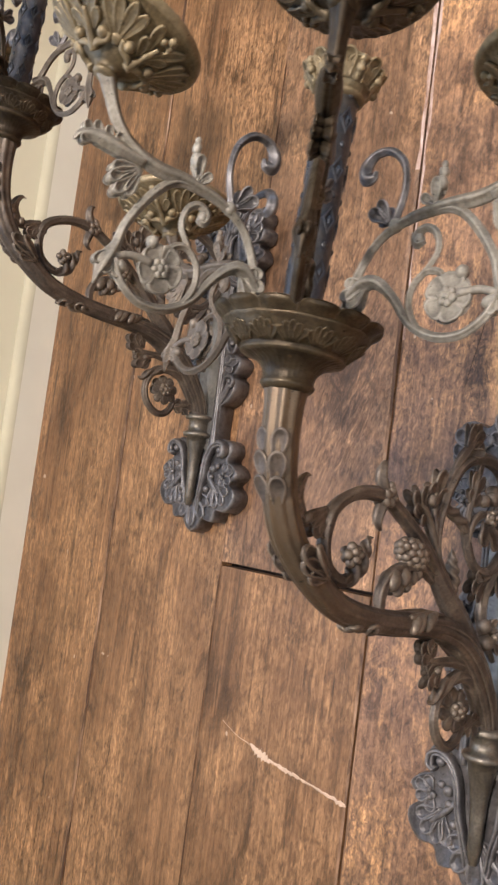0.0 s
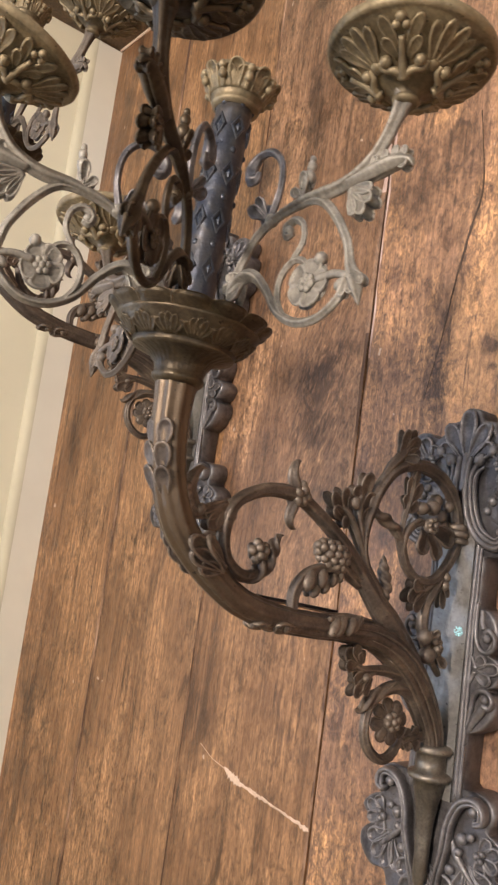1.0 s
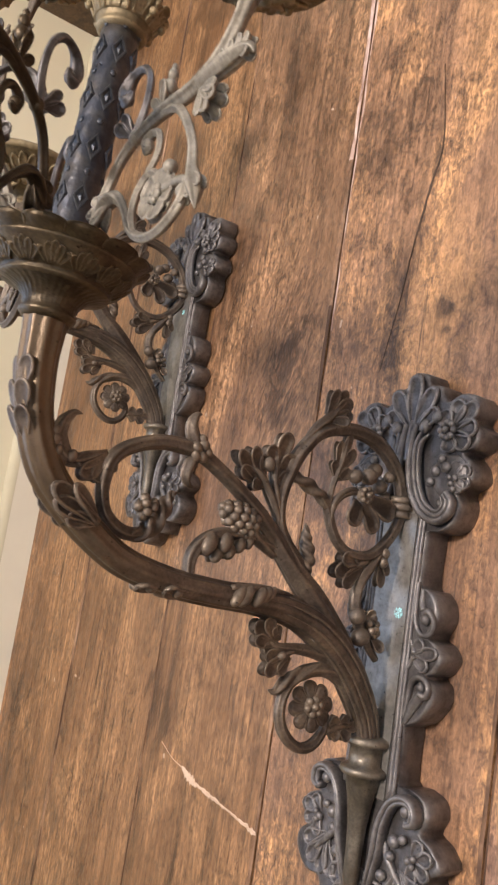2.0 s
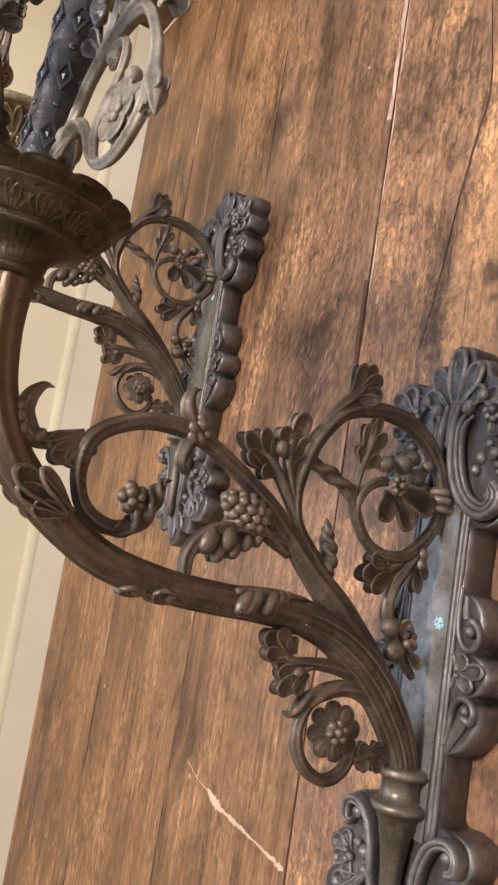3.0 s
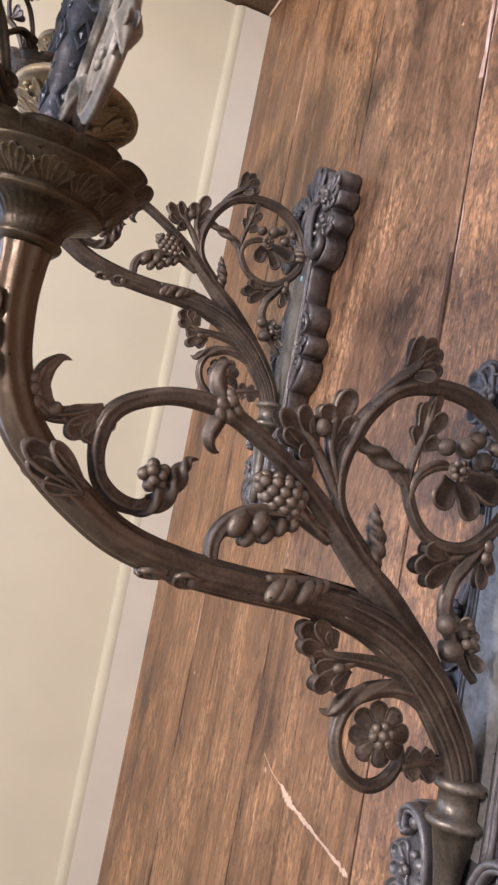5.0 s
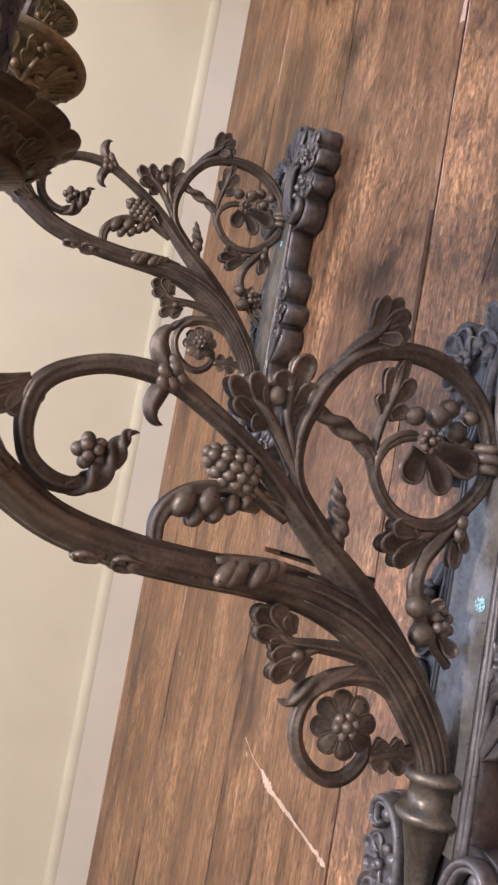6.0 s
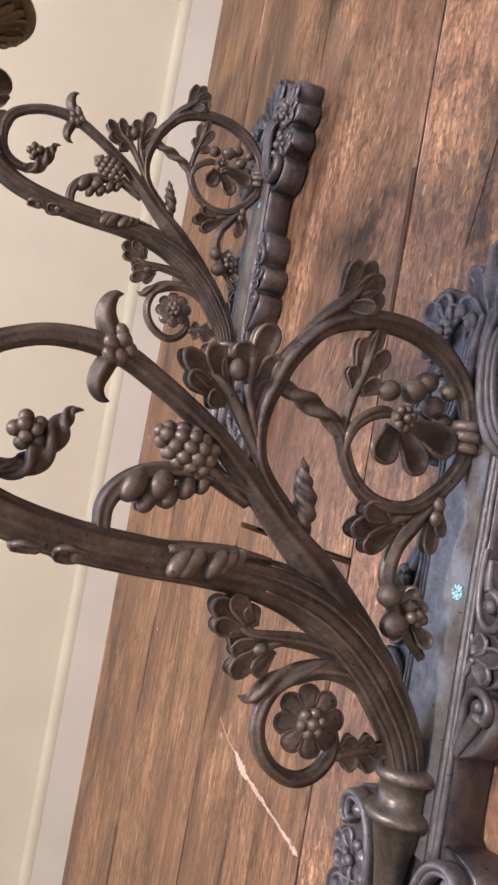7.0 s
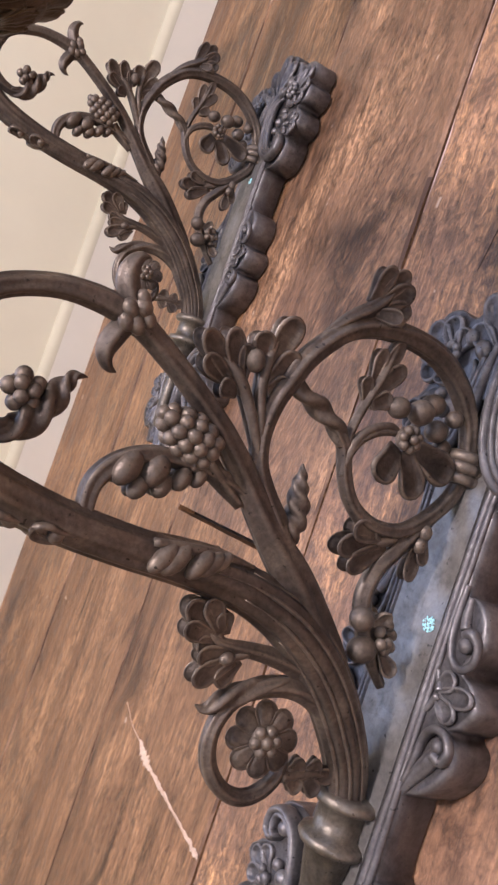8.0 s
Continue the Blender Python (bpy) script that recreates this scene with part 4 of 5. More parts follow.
    for k, (y, z, r, st) in enumerate(((-0.0315, 0.2300, 0.0064, 1.55), (-0.0290, 0.2165, 0.0066, 1.35), (-0.0290, 0.2025, 0.0048, 1.4), (-0.0350, 0.2110, 0.0048, 1.35), (-0.0385, 0.2220, 0.0048, 1.4), (-0.0262, 0.1940, 0.0036, 1.5))):
        for side in (-1, 1):
            ball(g if k == 0 and side < 0 else g.piece("bead"), (side * 0.0030, y, z), r, (side * 0.2, -0.85, 0.42), st, 14, 9)
    part("pod_bead", g, BRONZE, sconce, "bean-like lobes under the pod")
    stem("bud", [(-0.0660, 0.1060, 0.003), (-0.0583, 0.1146, 0.0026), (-0.0501, 0.1262, 0.0023), (-0.0432, 0.1302, 0.0036), (-0.0363, 0.1323, 0.0060), (-0.0282, 0.1325, 0.0064), (-0.0204, 0.1342, 0.0057), (-0.0136, 0.1361, 0.0045), (-0.0078, 0.1370, 0.0029), (-0.0020, 0.1385, 0.0005)],
         BRONZE, sconce, "closed bud twisted like rope", seg=30, flute=0.16, k=3, twist=0.50, per=10)

    # stem that runs from the ring's foot to the plate, with fruit
    stem("foot_stem", [(0.0015, 0.0395, 0.0034), (-0.0109, 0.0480, 0.0043), (-0.0283, 0.0604, 0.0048), (-0.0432, 0.0699, 0.0048), (-0.0600, 0.0724, 0.0052), (-0.0782, 0.0640, 0.0048), (-0.0941, 0.0510, 0.0036), (-0.1050, 0.0400, 0.0030)], BRONZE, sconce, seg=24, flute=0.10, k=5)
    g = Kit()
    ball(g, (0.004, -0.0704, 0.0717), 0.0072, (0, 0, 1), 1.0, 16, 10)
    ball(g, (0.004, -0.0869, 0.0650), 0.0078, (0, -0.3, 1), 1.15, 16, 10)
    for x, y, z in ((0.004, -0.0747, 0.0578), (0.005, -0.0795, 0.0515), (0.002, -0.0706, 0.0510), (0.003, -0.0845, 0.0498), (0.001, -0.0756, 0.0455), (0.006, -0.0808, 0.0570), (0.001, -0.0690, 0.0585), (0.001, -0.0825, 0.0440)):
        for s in (-0.3, 1):
            ball(g.piece("berry"), (x * s * 1.4, y, z), 0.0036)
    for side in (-1, 1):
        petal(g.piece("leaf"), (side * 0.003, -0.0850, 0.0520), (side * 0.2, -0.8, -0.75), (side, 0, 0), 0.017, 0.0055, 0.004, 0.4, 0.1)
        petal(g.piece("leaf"), (side * 0.003, -0.0740, 0.0640), (side * 0.3, 0.75, -0.60), (side, 0, 0), 0.014, 0.0044, 0.004, 0.4, 0.1)
    part("fruit", g, BRONZE, sconce, "cluster of round fruit against the plate")
    g = Kit()
    fan(g, (-0.0235, 0.0640), ((-0.0375, 0.1030, 0.0060), (-0.0250, 0.0970, 0.0058), (-0.0470, 0.0925, 0.0056)), 0.004, 0.36, bend=0.10)
    fan(g, (-0.0220, 0.0620), ((-0.0225, 0.0810, 0.0048),), 0.004, 0.36, bend=0.10)
    part("foot_leaf", g, BRONZE, sconce, "four-lobed hollow leaf")
    g = Kit()
    fan(g, (-0.0120, 0.0470), ((-0.0435, 0.0485, 0.0046), (-0.0330, 0.0420, 0.0038)), 0.004, 0.34, bend=0.08)
    for side in (-1, 1):
        ball(g.piece("bead"), (side * 0.004, -0.0150, 0.0480), 0.0042, (0, 1, 0), 1.2)
        ball(g.piece("bead"), (side * 0.004, -0.0225, 0.0490), 0.0042, (0, 1, 0), 1.2)
    part("foot_leaf", g, BRONZE, sconce, "narrow drooping leaf")

    # lower side leaves and the scroll with a flower
    stem("side_stem", [(-0.1420, 0.0560, 0.0085), (-0.1206, 0.0745, 0.0076), (-0.1085, 0.0913, 0.0064), (-0.1036, 0.1072, 0.0052), (-0.1015, 0.1223, 0.0045), (-0.1010, 0.1367, 0.0038), (-0.1007, 0.1490, 0.0030), (-0.0975, 0.1573, 0.0020)], BRONZE, sconce, seg=30, flute=0.12, k=5)
    g = Kit()
    tube(g, [(0, -0.1012, 0.1440, 0.003), (0, -0.0990, 0.1550, 0.0026), (0, -0.0915, 0.1670, 0.0008)], seg=10)
    fan(g, (-0.0995, 0.1490), ((-0.0845, 0.1765, 0.0056), (-0.0800, 0.1660, 0.0052), (-0.0850, 0.1550, 0.0044), (-0.0965, 0.1745, 0.0048), (-0.1045, 0.1640, 0.0044)), 0.0035, 0.36, bend=0.10)
    part("side_leaf", g, BRONZE, sconce, "hollow leaf with five rounded lobes")
    g = Kit()
    tube(g, [(0, -0.1012, 0.1300, 0.003), (0, -0.1060, 0.1400, 0.0028), (0, -0.1150, 0.1530, 0.0008)], seg=10)
    fan(g, (-0.1030, 0.1345), ((-0.1095, 0.1620, 0.0048), (-0.1215, 0.1610, 0.0054), (-0.1215, 0.1465, 0.0046)), 0.0035, 0.36, bend=0.10)
    for side in (-1, 1):
        ball(g.piece("bead"), (side * 0.003, -0.1072, 0.1455), 0.0034, (0, -0.4, 1), 1.3)
    part("side_leaf", g, BRONZE, sconce, "hollow leaf with three rounded lobes")
    stem("scroll", [(-0.1576, 0.0460, 0.0090), (-0.1390, 0.0560, 0.0092), (-0.1260, 0.0700, 0.0078), (-0.1185, 0.0858, 0.0066), (-0.1160, 0.1012, 0.0057), (-0.1183, 0.1155, 0.0053), (-0.1248, 0.1288, 0.0046), (-0.1353, 0.1361, 0.0043), (-0.1479, 0.1383, 0.0042), (-0.1603, 0.1350, 0.0043),
                    (-0.1701, 0.1269, 0.0043), (-0.1765, 0.1158, 0.0043), (-0.1770, 0.1048, 0.0043), (-0.1714, 0.0955, 0.0043), (-0.1622, 0.0897, 0.0038), (-0.1525, 0.0905, 0.0031), (-0.1440, 0.0970, 0.0024)],
         BRONZE, sconce, "small scroll round a flower", seg=36, flute=0.10, k=6, per=5)
    stem("scroll_leaf", [(-0.1115, 0.0930, 0.0030), (-0.1145, 0.1030, 0.0044), (-0.1172, 0.1122, 0.0050), (-0.1212, 0.1242, 0.0057), (-0.1264, 0.1338, 0.0056), (-0.1318, 0.1416, 0.0046), (-0.1349, 0.1473, 0.0026), (-0.1336, 0.1530, 0.0003)], BRONZE, sconce, "ribbed pointed leaf over the scroll",
         seg=36, flute=0.18, k=4, twist=0.24, per=10)
    g = Kit()
    flower(g, (0.004, -0.1445, 0.1085), (1, 0.1, 0.2), 0.0195, 8, 0.40, 8, 0.05, cup=-0.22)
    part("flower", g, BRONZE, sconce, "eight-petalled flower in the scroll")
    g = Kit()
    tube(g, [(0, -0.1640, 0.0870, 0.0034), (0, -0.1612, 0.0758, 0.0032), (0, -0.1599, 0.0643, 0.0026), (0, -0.1596, 0.0545, 0.0008)], seg=10)
    fan(g, (-0.1630, 0.0850), ((-0.1535, 0.0760, 0.0046), (-0.1690, 0.0735, 0.0042)), 0.0045, 0.30, bend=0.08)
    fan(g, (-0.1606, 0.0740), ((-0.1535, 0.0640, 0.0044), (-0.1700, 0.0615, 0.0044), (-0.1600, 0.0530, 0.0042)), 0.0045, 0.30, bend=0.08)
    part("scroll_leaf", g, BRONZE, sconce, "small five-lobed leaf")


def head(sconce):
    m = pose(0, 0.097, HEAD_Z) @ pose(0, 0, 0, HEAD_TILT, 0, HEAD_LEAN) @ pose(0, -0.097, 0)

    def flutes(i, a):
        deep = (0, 0, 0, 0, 0.0001, 0.0003, 0.0003, 0.0002)[i] if i < 8 else 0
        return deep * math.cos(36 * a), 0

    g = Geo()
    lathe(g, [(0.0170, 0.091), (0.0200, 0.0945), (0.0204, 0.0965), (0.0188, 0.099), (0.0202, 0.106), (0.0248, 0.1120), (0.0325, 0.1158), (0.0385, 0.1172), (0.0392, 0.1190), (0.0375, 0.1208), (0.0400, 0.1222),
              (0.0462, 0.1265), (0.0508, 0.1325), (0.0528, 0.1372), (0.0545, 0.1385), (0.0545, 0.1405), (0.0515, 0.1420), (0.047, 0.1405), (0.03, 0.139), (0.004, 0.138)], 180, flutes)
    cup = part("cup", g, CUP, sconce, "turned bronze cup with a leafy rim", m @ pose(0, 0.097, 0) @ Matrix.Diagonal((0.93, 0.86, 0.93, 1)) @ pose(0, -0.097, 0))
    for k in range(13):
        a = 2 * math.pi * (k + 0.3) / 13
        o = Vector((math.cos(a), 0, math.sin(a)))
        g = Geo()
        petal(g, o * 0.0500 + Vector((0, 0.1385, 0)), o * 0.62 + Vector((0, 0.80, 0)), Vector((0, 0.55, 0)) - o * 0.9, 0.0165, 0.0150, 0.0022, 0.10, -0.22, 0.88)
        part("rim_leaf", g, CUP, cup)
    for k in range(14):
        a0 = 2 * math.pi * k / 14

        def on(da, q, lift=0.0006):
            r = 0.0400 + 0.0120 * q + lift
            return (math.cos(a0 + da) * r, 0.1215 + 0.0155 * q - lift, math.sin(a0 + da) * r)

        g = Geo()
        for da, tip in ((0.0, 0.95), (-0.10, 0.86), (0.10, 0.86), (-0.195, 0.66), (0.195, 0.66)):
            p, q = Vector(on(da * 0.4, 0.05)), Vector(on(da, tip, 0.0016))
            petal(g, p, q - p, Vector((p.x, -0.02, p.z)), (q - p).length, 0.0032, 0.0026, 0.30, 0.0, 0.55, 7, 6)
        ball(g, on(0.224, 0.62), 0.0017, (0, 1, 0), 1.5, 8, 6)
        part("cup_leaf", g, CUP, cup)
    g = Geo()
    lathe(g, [(0.0143, 0.137), (0.0138, 0.15), (0.0135, 0.22), (0.0133, 0.293), (0.0136, 0.304)], 32)
    tube_ob = part("candle_tube", g, TUBE, sconce, "blue-black metal candle tube with relief diamonds", m)
    g = Geo()
    # a lozenge frame round a small raised lozenge
    g.v = [(x * r, y * r * 1.9, d) for r, d in ((0.0056, -0.0012), (0.0050, 0.0009), (0.0036, 0.0009), (0.0031, -0.0002), (0.0022, -0.0002)) for x, y in ((1, 0), (0, 1), (-1, 0), (0, -1))] + [(0, 0, 0.0014)]
    g.f = [(4 * j + i, 4 * j + (i + 1) % 4, 4 * j + 4 + (i + 1) % 4, 4 * j + 4 + i) for j in range(4) for i in range(4)] + [(16 + i, 16 + (i + 1) % 4, 20) for i in range(4)]
    diamond = mesh_of("diamond", g, TUBE_RELIEF, smooth=False)
    g = Geo()
    ball(g, (0, 0, 0), 0.0023, (0, 0, 1), 0.55, 10, 6)
    dot = mesh_of("dot", g, TUBE_RELIEF)
    for k in range(6):
        turn = pose(0, 0, 0, 0, 60 * k + 17, 0)
        for j in range(4):
            part("diamond", diamond, None, tube_ob, m=turn @ pose(0, 0.175 + 0.036 * j, 0.0135))
            part("dot", dot, None, tube_ob, m=turn @ pose(0, 0.193 + 0.036 * j, 0.0136))
    g = Geo()
    lathe(g, [(0.0136, 0.300), (0.0172, 0.3012), (0.0180, 0.3030), (0.0168, 0.3046), (0.0196, 0.3085), (0.0242, 0.3160), (0.0255, 0.3250), (0.0225, 0.3255), (0.012, 0.321), (0.002, 0.321)], 40)
    capital = part("capital", g, BRASS, sconce, "olive brass leaf cup on the tube", m)
    g = Geo()
    for k in range(8):
        a = 2 * math.pi * k / 8
        out = Vector((math.cos(a), 0, math.sin(a)))
        for off, ln in ((0, 0.0195), (-0.26, 0.0155), (0.26, 0.0155)):
            o = Vector((math.cos(a + off), 0, math.sin(a + off)))
            petal(g, o * 0.0200 + Vector((0, 0.3080, 0)), o * 0.34 + Vector((0, 1, 0)), out, ln, 0.0062, 0.0044, 0.34, 0.14, 0.60)
        b = a + math.pi / 8
        o = Vector((math.cos(b), 0, math.sin(b)))
        for q, r in ((-0.004, 0.0034), (0.0018, 0.0032)):
            ball(g, o * (0.0262 + q * 0.3) + Vector((0, 0.3190 + q, 0)), r)
    part("capital_leaf", g, BRASS, capital, "ring of upright leaves and berries")
    return m


def branch_meshes(metal, pan_metal):
    """The pieces of one candle branch, in the plane of x (outward) and y."""
    up = (0, 0, 1)
    out = {}

    def squeeze(g, pan=False):
        for i, (x, y, z) in enumerate(g.v):
            g.v[i] = (0.1665 + (x - 0.1765) * 0.985, 0.2520 + (y - 0.252) * 0.985, z * 0.985) if pan else (x * 0.945, y + 0.003, z)
        return g

    def line(*runs, seg=12, **how):
        g = Geo()
        for r in runs:
            tube(g, [(x, y, 0, q * 0.82) for x, y, q in r], up, seg, **how)
        return g

    # flat stems with a ridge along the middle of each face
    g = line([(0.036, 0.132, 0.0042), (0.040, 0.147, 0.0040), (0.047, 0.167, 0.0037), (0.060, 0.187, 0.0036), (0.080, 0.198, 0.0040), (0.105, 0.203, 0.0050), (0.132, 0.2045, 0.0056), (0.151, 0.2115, 0.0052),
              (0.163, 0.2235, 0.0048), (0.170, 0.2365, 0.0052), (0.174, 0.2460, 0.0070), (0.1755, 0.2510, 0.0092)],
             [(0.092, 0.2005, 0.0026), (0.115, 0.200, 0.0032), (0.131, 0.187, 0.0034), (0.145, 0.166, 0.0034), (0.150, 0.150, 0.0040), (0.156, 0.138, 0.0060), (0.161, 0.124, 0.0006)],
             [(0.038, 0.140, 0.0030), (0.043, 0.152, 0.0044), (0.053, 0.159, 0.0062), (0.064, 0.158, 0.0044), (0.077, 0.147, 0.0034), (0.091, 0.130, 0.0032), (0.109, 0.1205, 0.0033), (0.128, 0.1205, 0.0033),
              (0.143, 0.130, 0.0034), (0.150, 0.142, 0.0044)],
             [(0.098, 0.125, 0.0024), (0.090, 0.138, 0.0027), (0.090, 0.152, 0.0027), (0.099, 0.162, 0.0027), (0.110, 0.160, 0.0024), (0.115, 0.150, 0.002)],
             [(0.098, 0.162, 0.0022), (0.106, 0.174, 0.0024), (0.104, 0.186, 0.0026), (0.096, 0.191, 0.0030), (0.089, 0.187, 0.0038), (0.0905, 0.181, 0.0034), (0.0955, 0.182, 0.0020)],
             seg=24, flute=0.17, k=4, flat=1.05)
    ball(g, (0.0915, 0.1845, 0), 0.0036)
    ball(g, (0.145, 0.139, 0), 0.0040, (1, 0.4, 0), 1.3)
    ball(g, (0.072, 0.196, 0), 0.0048)
    for s in (-1, 1):
        for dx, dy, ln, w in ((-1, 0.10, 0.017, 0.0045), (-0.95, -0.45, 0.021, 0.0050), (-0.6, -0.85, 0.020, 0.0048)):
            petal(g, (0.056, 0.158, s * 0.0015), (dx, dy, 0.1 * s), (0, 0, s), ln, w, 0.003, 0.4, 0.05)
        for dx, dy, w in ((0.35, -1, 0.0044), (0.85, -0.7, 0.0036), (-0.15, -1, 0.0034)):
            petal(g, (0.150, 0.148, s * 0.001), (dx, dy, 0), (0, 0, s), 0.018, w, 0.003, 0.4, 0.05)
    out["branch"] = mesh_of("branch", squeeze(g), metal)
    g = line([(0.070, 0.196, 0.0034), (0.076, 0.218, 0.0030), (0.0735, 0.237, 0.0030), (0.062, 0.2485, 0.0032), (0.049, 0.2485, 0.0040), (0.0420, 0.2405, 0.0056), (0.0435, 0.2330, 0.0056), (0.0490, 0.2325, 0.0036), (0.0505, 0.2370, 0.0018)], seg=20, flute=0.15, k=4)
    for s in (-1, 1):
        petal(g, (0.068, 0.198, s * 0.001), (-0.8, 0.45, 0.2 * s), (0, 0, s), 0.017, 0.0050, 0.003, 0.5, 0.1)
        petal(g, (0.068, 0.198, s * 0.001), (-0.45, 0.9, 0.2 * s), (0, 0, s), 0.017, 0.0042, 0.003, 0.5, 0.1)
    out["hook"] = mesh_of("hook", squeeze(g), PLATE)
    g = Geo()
    for s in (-1, 1):
        flower(g, (0.117, 0.144, s * 0.002), (0.1, 0, s), 0.0154, 5, 0.38, 30, 0.15)
    g.v = [(x, y, z * 0.6) for x, y, z in g.v]
    ball(g, (0.125, 0.159, 0), 0.0045)
    tube(g, [(0.124, 0.146, 0, 0.003), (0.138, 0.147, 0, 0.0026), (0.149, 0.144, 0, 0.0026)], up)
    out["rosette"] = mesh_of("rosette", squeeze(g), metal)
    # long leaf that leaves the stem and curls down at its tip
    g = Geo()
    for s in (-1, 1):
        tube(g, [(0.140, 0.2045, s * 0.0012, 0.0030), (0.157, 0.2065, s * 0.0016, 0.0044), (0.171, 0.2085, s * 0.0016, 0.0044), (0.180, 0.2088, s * 0.0012, 0.0034), (0.186, 0.2068, s * 0.0006, 0.0022), (0.1885, 0.2032, 0, 0.0006)], up, 14, flute=0.16, k=4)
        for x, y, dx, dy, ln in ((0.157, 0.2075, 0.50, 0.85, 0.0095), (0.164, 0.2085, 0.55, 0.80, 0.0105), (0.171, 0.2095, 0.65, 0.75, 0.0105), (0.177, 0.2095, 0.80, 0.60, 0.0095), (0.176, 0.2075, 0.95, -0.35, 0.0105)):
            petal(g, (x, y, s * 0.0012), (dx, dy, 0.1 * s), (0, 0, s), ln, 0.0032, 0.003, 0.4, 0.06, 0.5)
    out["leaf"] = mesh_of("leaf", squeeze(g), metal)
    g = Geo()
    for s in (-1, 1):
        for dx, dy, ln, w in ((0.95, -0.25, 0.022, 0.0042), (0.85, -0.52, 0.026, 0.0046), (0.62, -0.78, 0.027, 0.0046), (0.38, -0.95, 0.022, 0.0040)):
            petal(g, (0.142, 0.2000, s * 0.0014), (dx, dy, 0.05 * s), (0, 0, s), ln, w, 0.003, 0.42, 0.06, 0.45)
    out["ragged_leaf"] = mesh_of("ragged_leaf", squeeze(g), metal)
    g = Geo()
    for s in (-1, 1):
        petal(g, (0.100, 0.2040, s * 0.001), (0.10, 1, 0.1 * s), (0, 0, s), 0.018, 0.0042, 0.003, 0.4, 0.1)
        petal(g, (0.100, 0.2040, s * 0.001), (-0.75, 0.65, 0.1 * s), (0, 0, s), 0.012, 0.0036, 0.003, 0.4, 0.1)
    for x, y, r in ((0.103, 0.219, 0.0042), (0.104, 0.226, 0.0034), (0.104, 0.231, 0.0022)):
        ball(g, (x, y, 0), r, (0, 1, 0), 1.2)
    out["bud"] = mesh_of("bud", squeeze(g), metal)
    c = (0.1765, 0, 0)
    g = Geo()
    lathe(g, [(0.0062, 0.2475), (0.0080, 0.2490), (0.0083, 0.2505), (0.0074, 0.2520), (0.0100, 0.2546), (0.018, 0.2585), (0.027, 0.2640), (0.036, 0.2700), (0.0440, 0.2748), (0.0468, 0.2762), (0.0488, 0.2762), (0.0503, 0.2785), (0.0503, 0.2815), (0.048, 0.2826),
              (0.042, 0.2785), (0.03, 0.271), (0.004, 0.267)], 64, centre=c)
    out["drip_pan"] = mesh_of("drip_pan", squeeze(g, True), pan_metal)
    base = Vector(c)

    def under(a, r, lift=0.0):
        """A point under the pan at the angle a and radius r, and the way down from it."""
        o = Vector((math.cos(a), 0, math.sin(a)))
        down = o * 0.52 - Vector((0, 0.85, 0))
        return base + o * r + Vector((0, 0.2585 + (r - 0.018) * 0.62, 0)) + down * lift, down

    def lobe(g, a0, r0, a1, r1, w, thick=0.0055):
        p, down = under(a0, r0, 0.0006)
        q, _ = under(a1, r1, 0.0022)
        petal(g, p, q - p, down, (q - p).length, w, thick, 0.22, 0.0, 0.40, 9, 8)

    sprigs, fans = [], []
    for k in range(4):
        a = math.pi / 2 * k + 1.085
        g = Geo()
        # upright sprig: a stem, two pairs of leaves and three berries
        tube(g, [(*under(a, r, 0.0012)[0], q) for r, q in ((0.014, 0.0034), (0.024, 0.0022), (0.034, 0.0018))], up, 10)
        for s in (-1, 1):
            lobe(g, a + s * 0.05, 0.026, a + s * 0.26, 0.0445, 0.0036)
            lobe(g, a + s * 0.10, 0.023, a + s * 0.30, 0.0345, 0.0034)
            p, d = under(a + s * 0.42, 0.0235, 0.0014)
            ball(g, p, 0.0038, d, 0.9)
            tube(g, [(*under(a, 0.0155, 0.001)[0], 0.0026), (*under(a + s * 0.28, 0.0185, 0.0014)[0], 0.0024), (*under(a + s * 0.55, 0.0205, 0.0014)[0], 0.0020), (*under(a + s * 0.60, 0.0245, 0.0010)[0], 0.0016)], up, 8)
        for da, r, rad in ((0, 0.0425, 0.0030), (0.07, 0.0390, 0.0026), (-0.07, 0.0390, 0.0026)):
            p, d = under(a + da, r, 0.0012)
            ball(g, p, rad, d, 0.9)
        sprigs.append(mesh_of("sprig", squeeze(g, True), pan_metal))
        g = Geo()
        # fan of long lobes between the sprigs
        b = a + math.pi / 4
        for da, r in ((-0.30, 0.0425), (-0.11, 0.0450), (0.11, 0.0450), (0.30, 0.0425)):
            lobe(g, b + da * 0.25, 0.0225, b + da, r, 0.0038)
        p, d = under(b, 0.0225)
        ball(g, p, 0.0042, d, 0.5)
        fans.append(mesh_of("leaf_fan", squeeze(g, True), pan_metal))
    out["sprig"], out["leaf_fan"] = sprigs, fans
    g = Geo()
    lathe(g, [(0.006, 0.268), (0.016, 0.270), (0.016, 0.279), (0.031, 0.2835), (0.033, 0.287), (0.031, 0.2875), (0.014, 0.2845), (0.003, 0.284)], 36, centre=c)
    out["candle_cup"] = mesh_of("candle_cup", squeeze(g, True), IRON)
    return out


HEAD_TILT, HEAD_LEAN = -3.0, -1.5
sconce = tagged(new("wall_sconce"), "brown bronze candle sconce lying on its back on the boards", "wall sconce", "pair of bronze sconces")
backplate(sconce)
arm(sconce)
head_pose = head(sconce)
sconce.matrix_basis = pose(0.986, -0.002, 0.002, 0, 2, 0)
second = copy_thing(sconce, pose(0.504, 0.296, 0.002, 0.3, 0, -0.3))
tagged(second, "brown bronze candle sconce lying near the white skirting board")
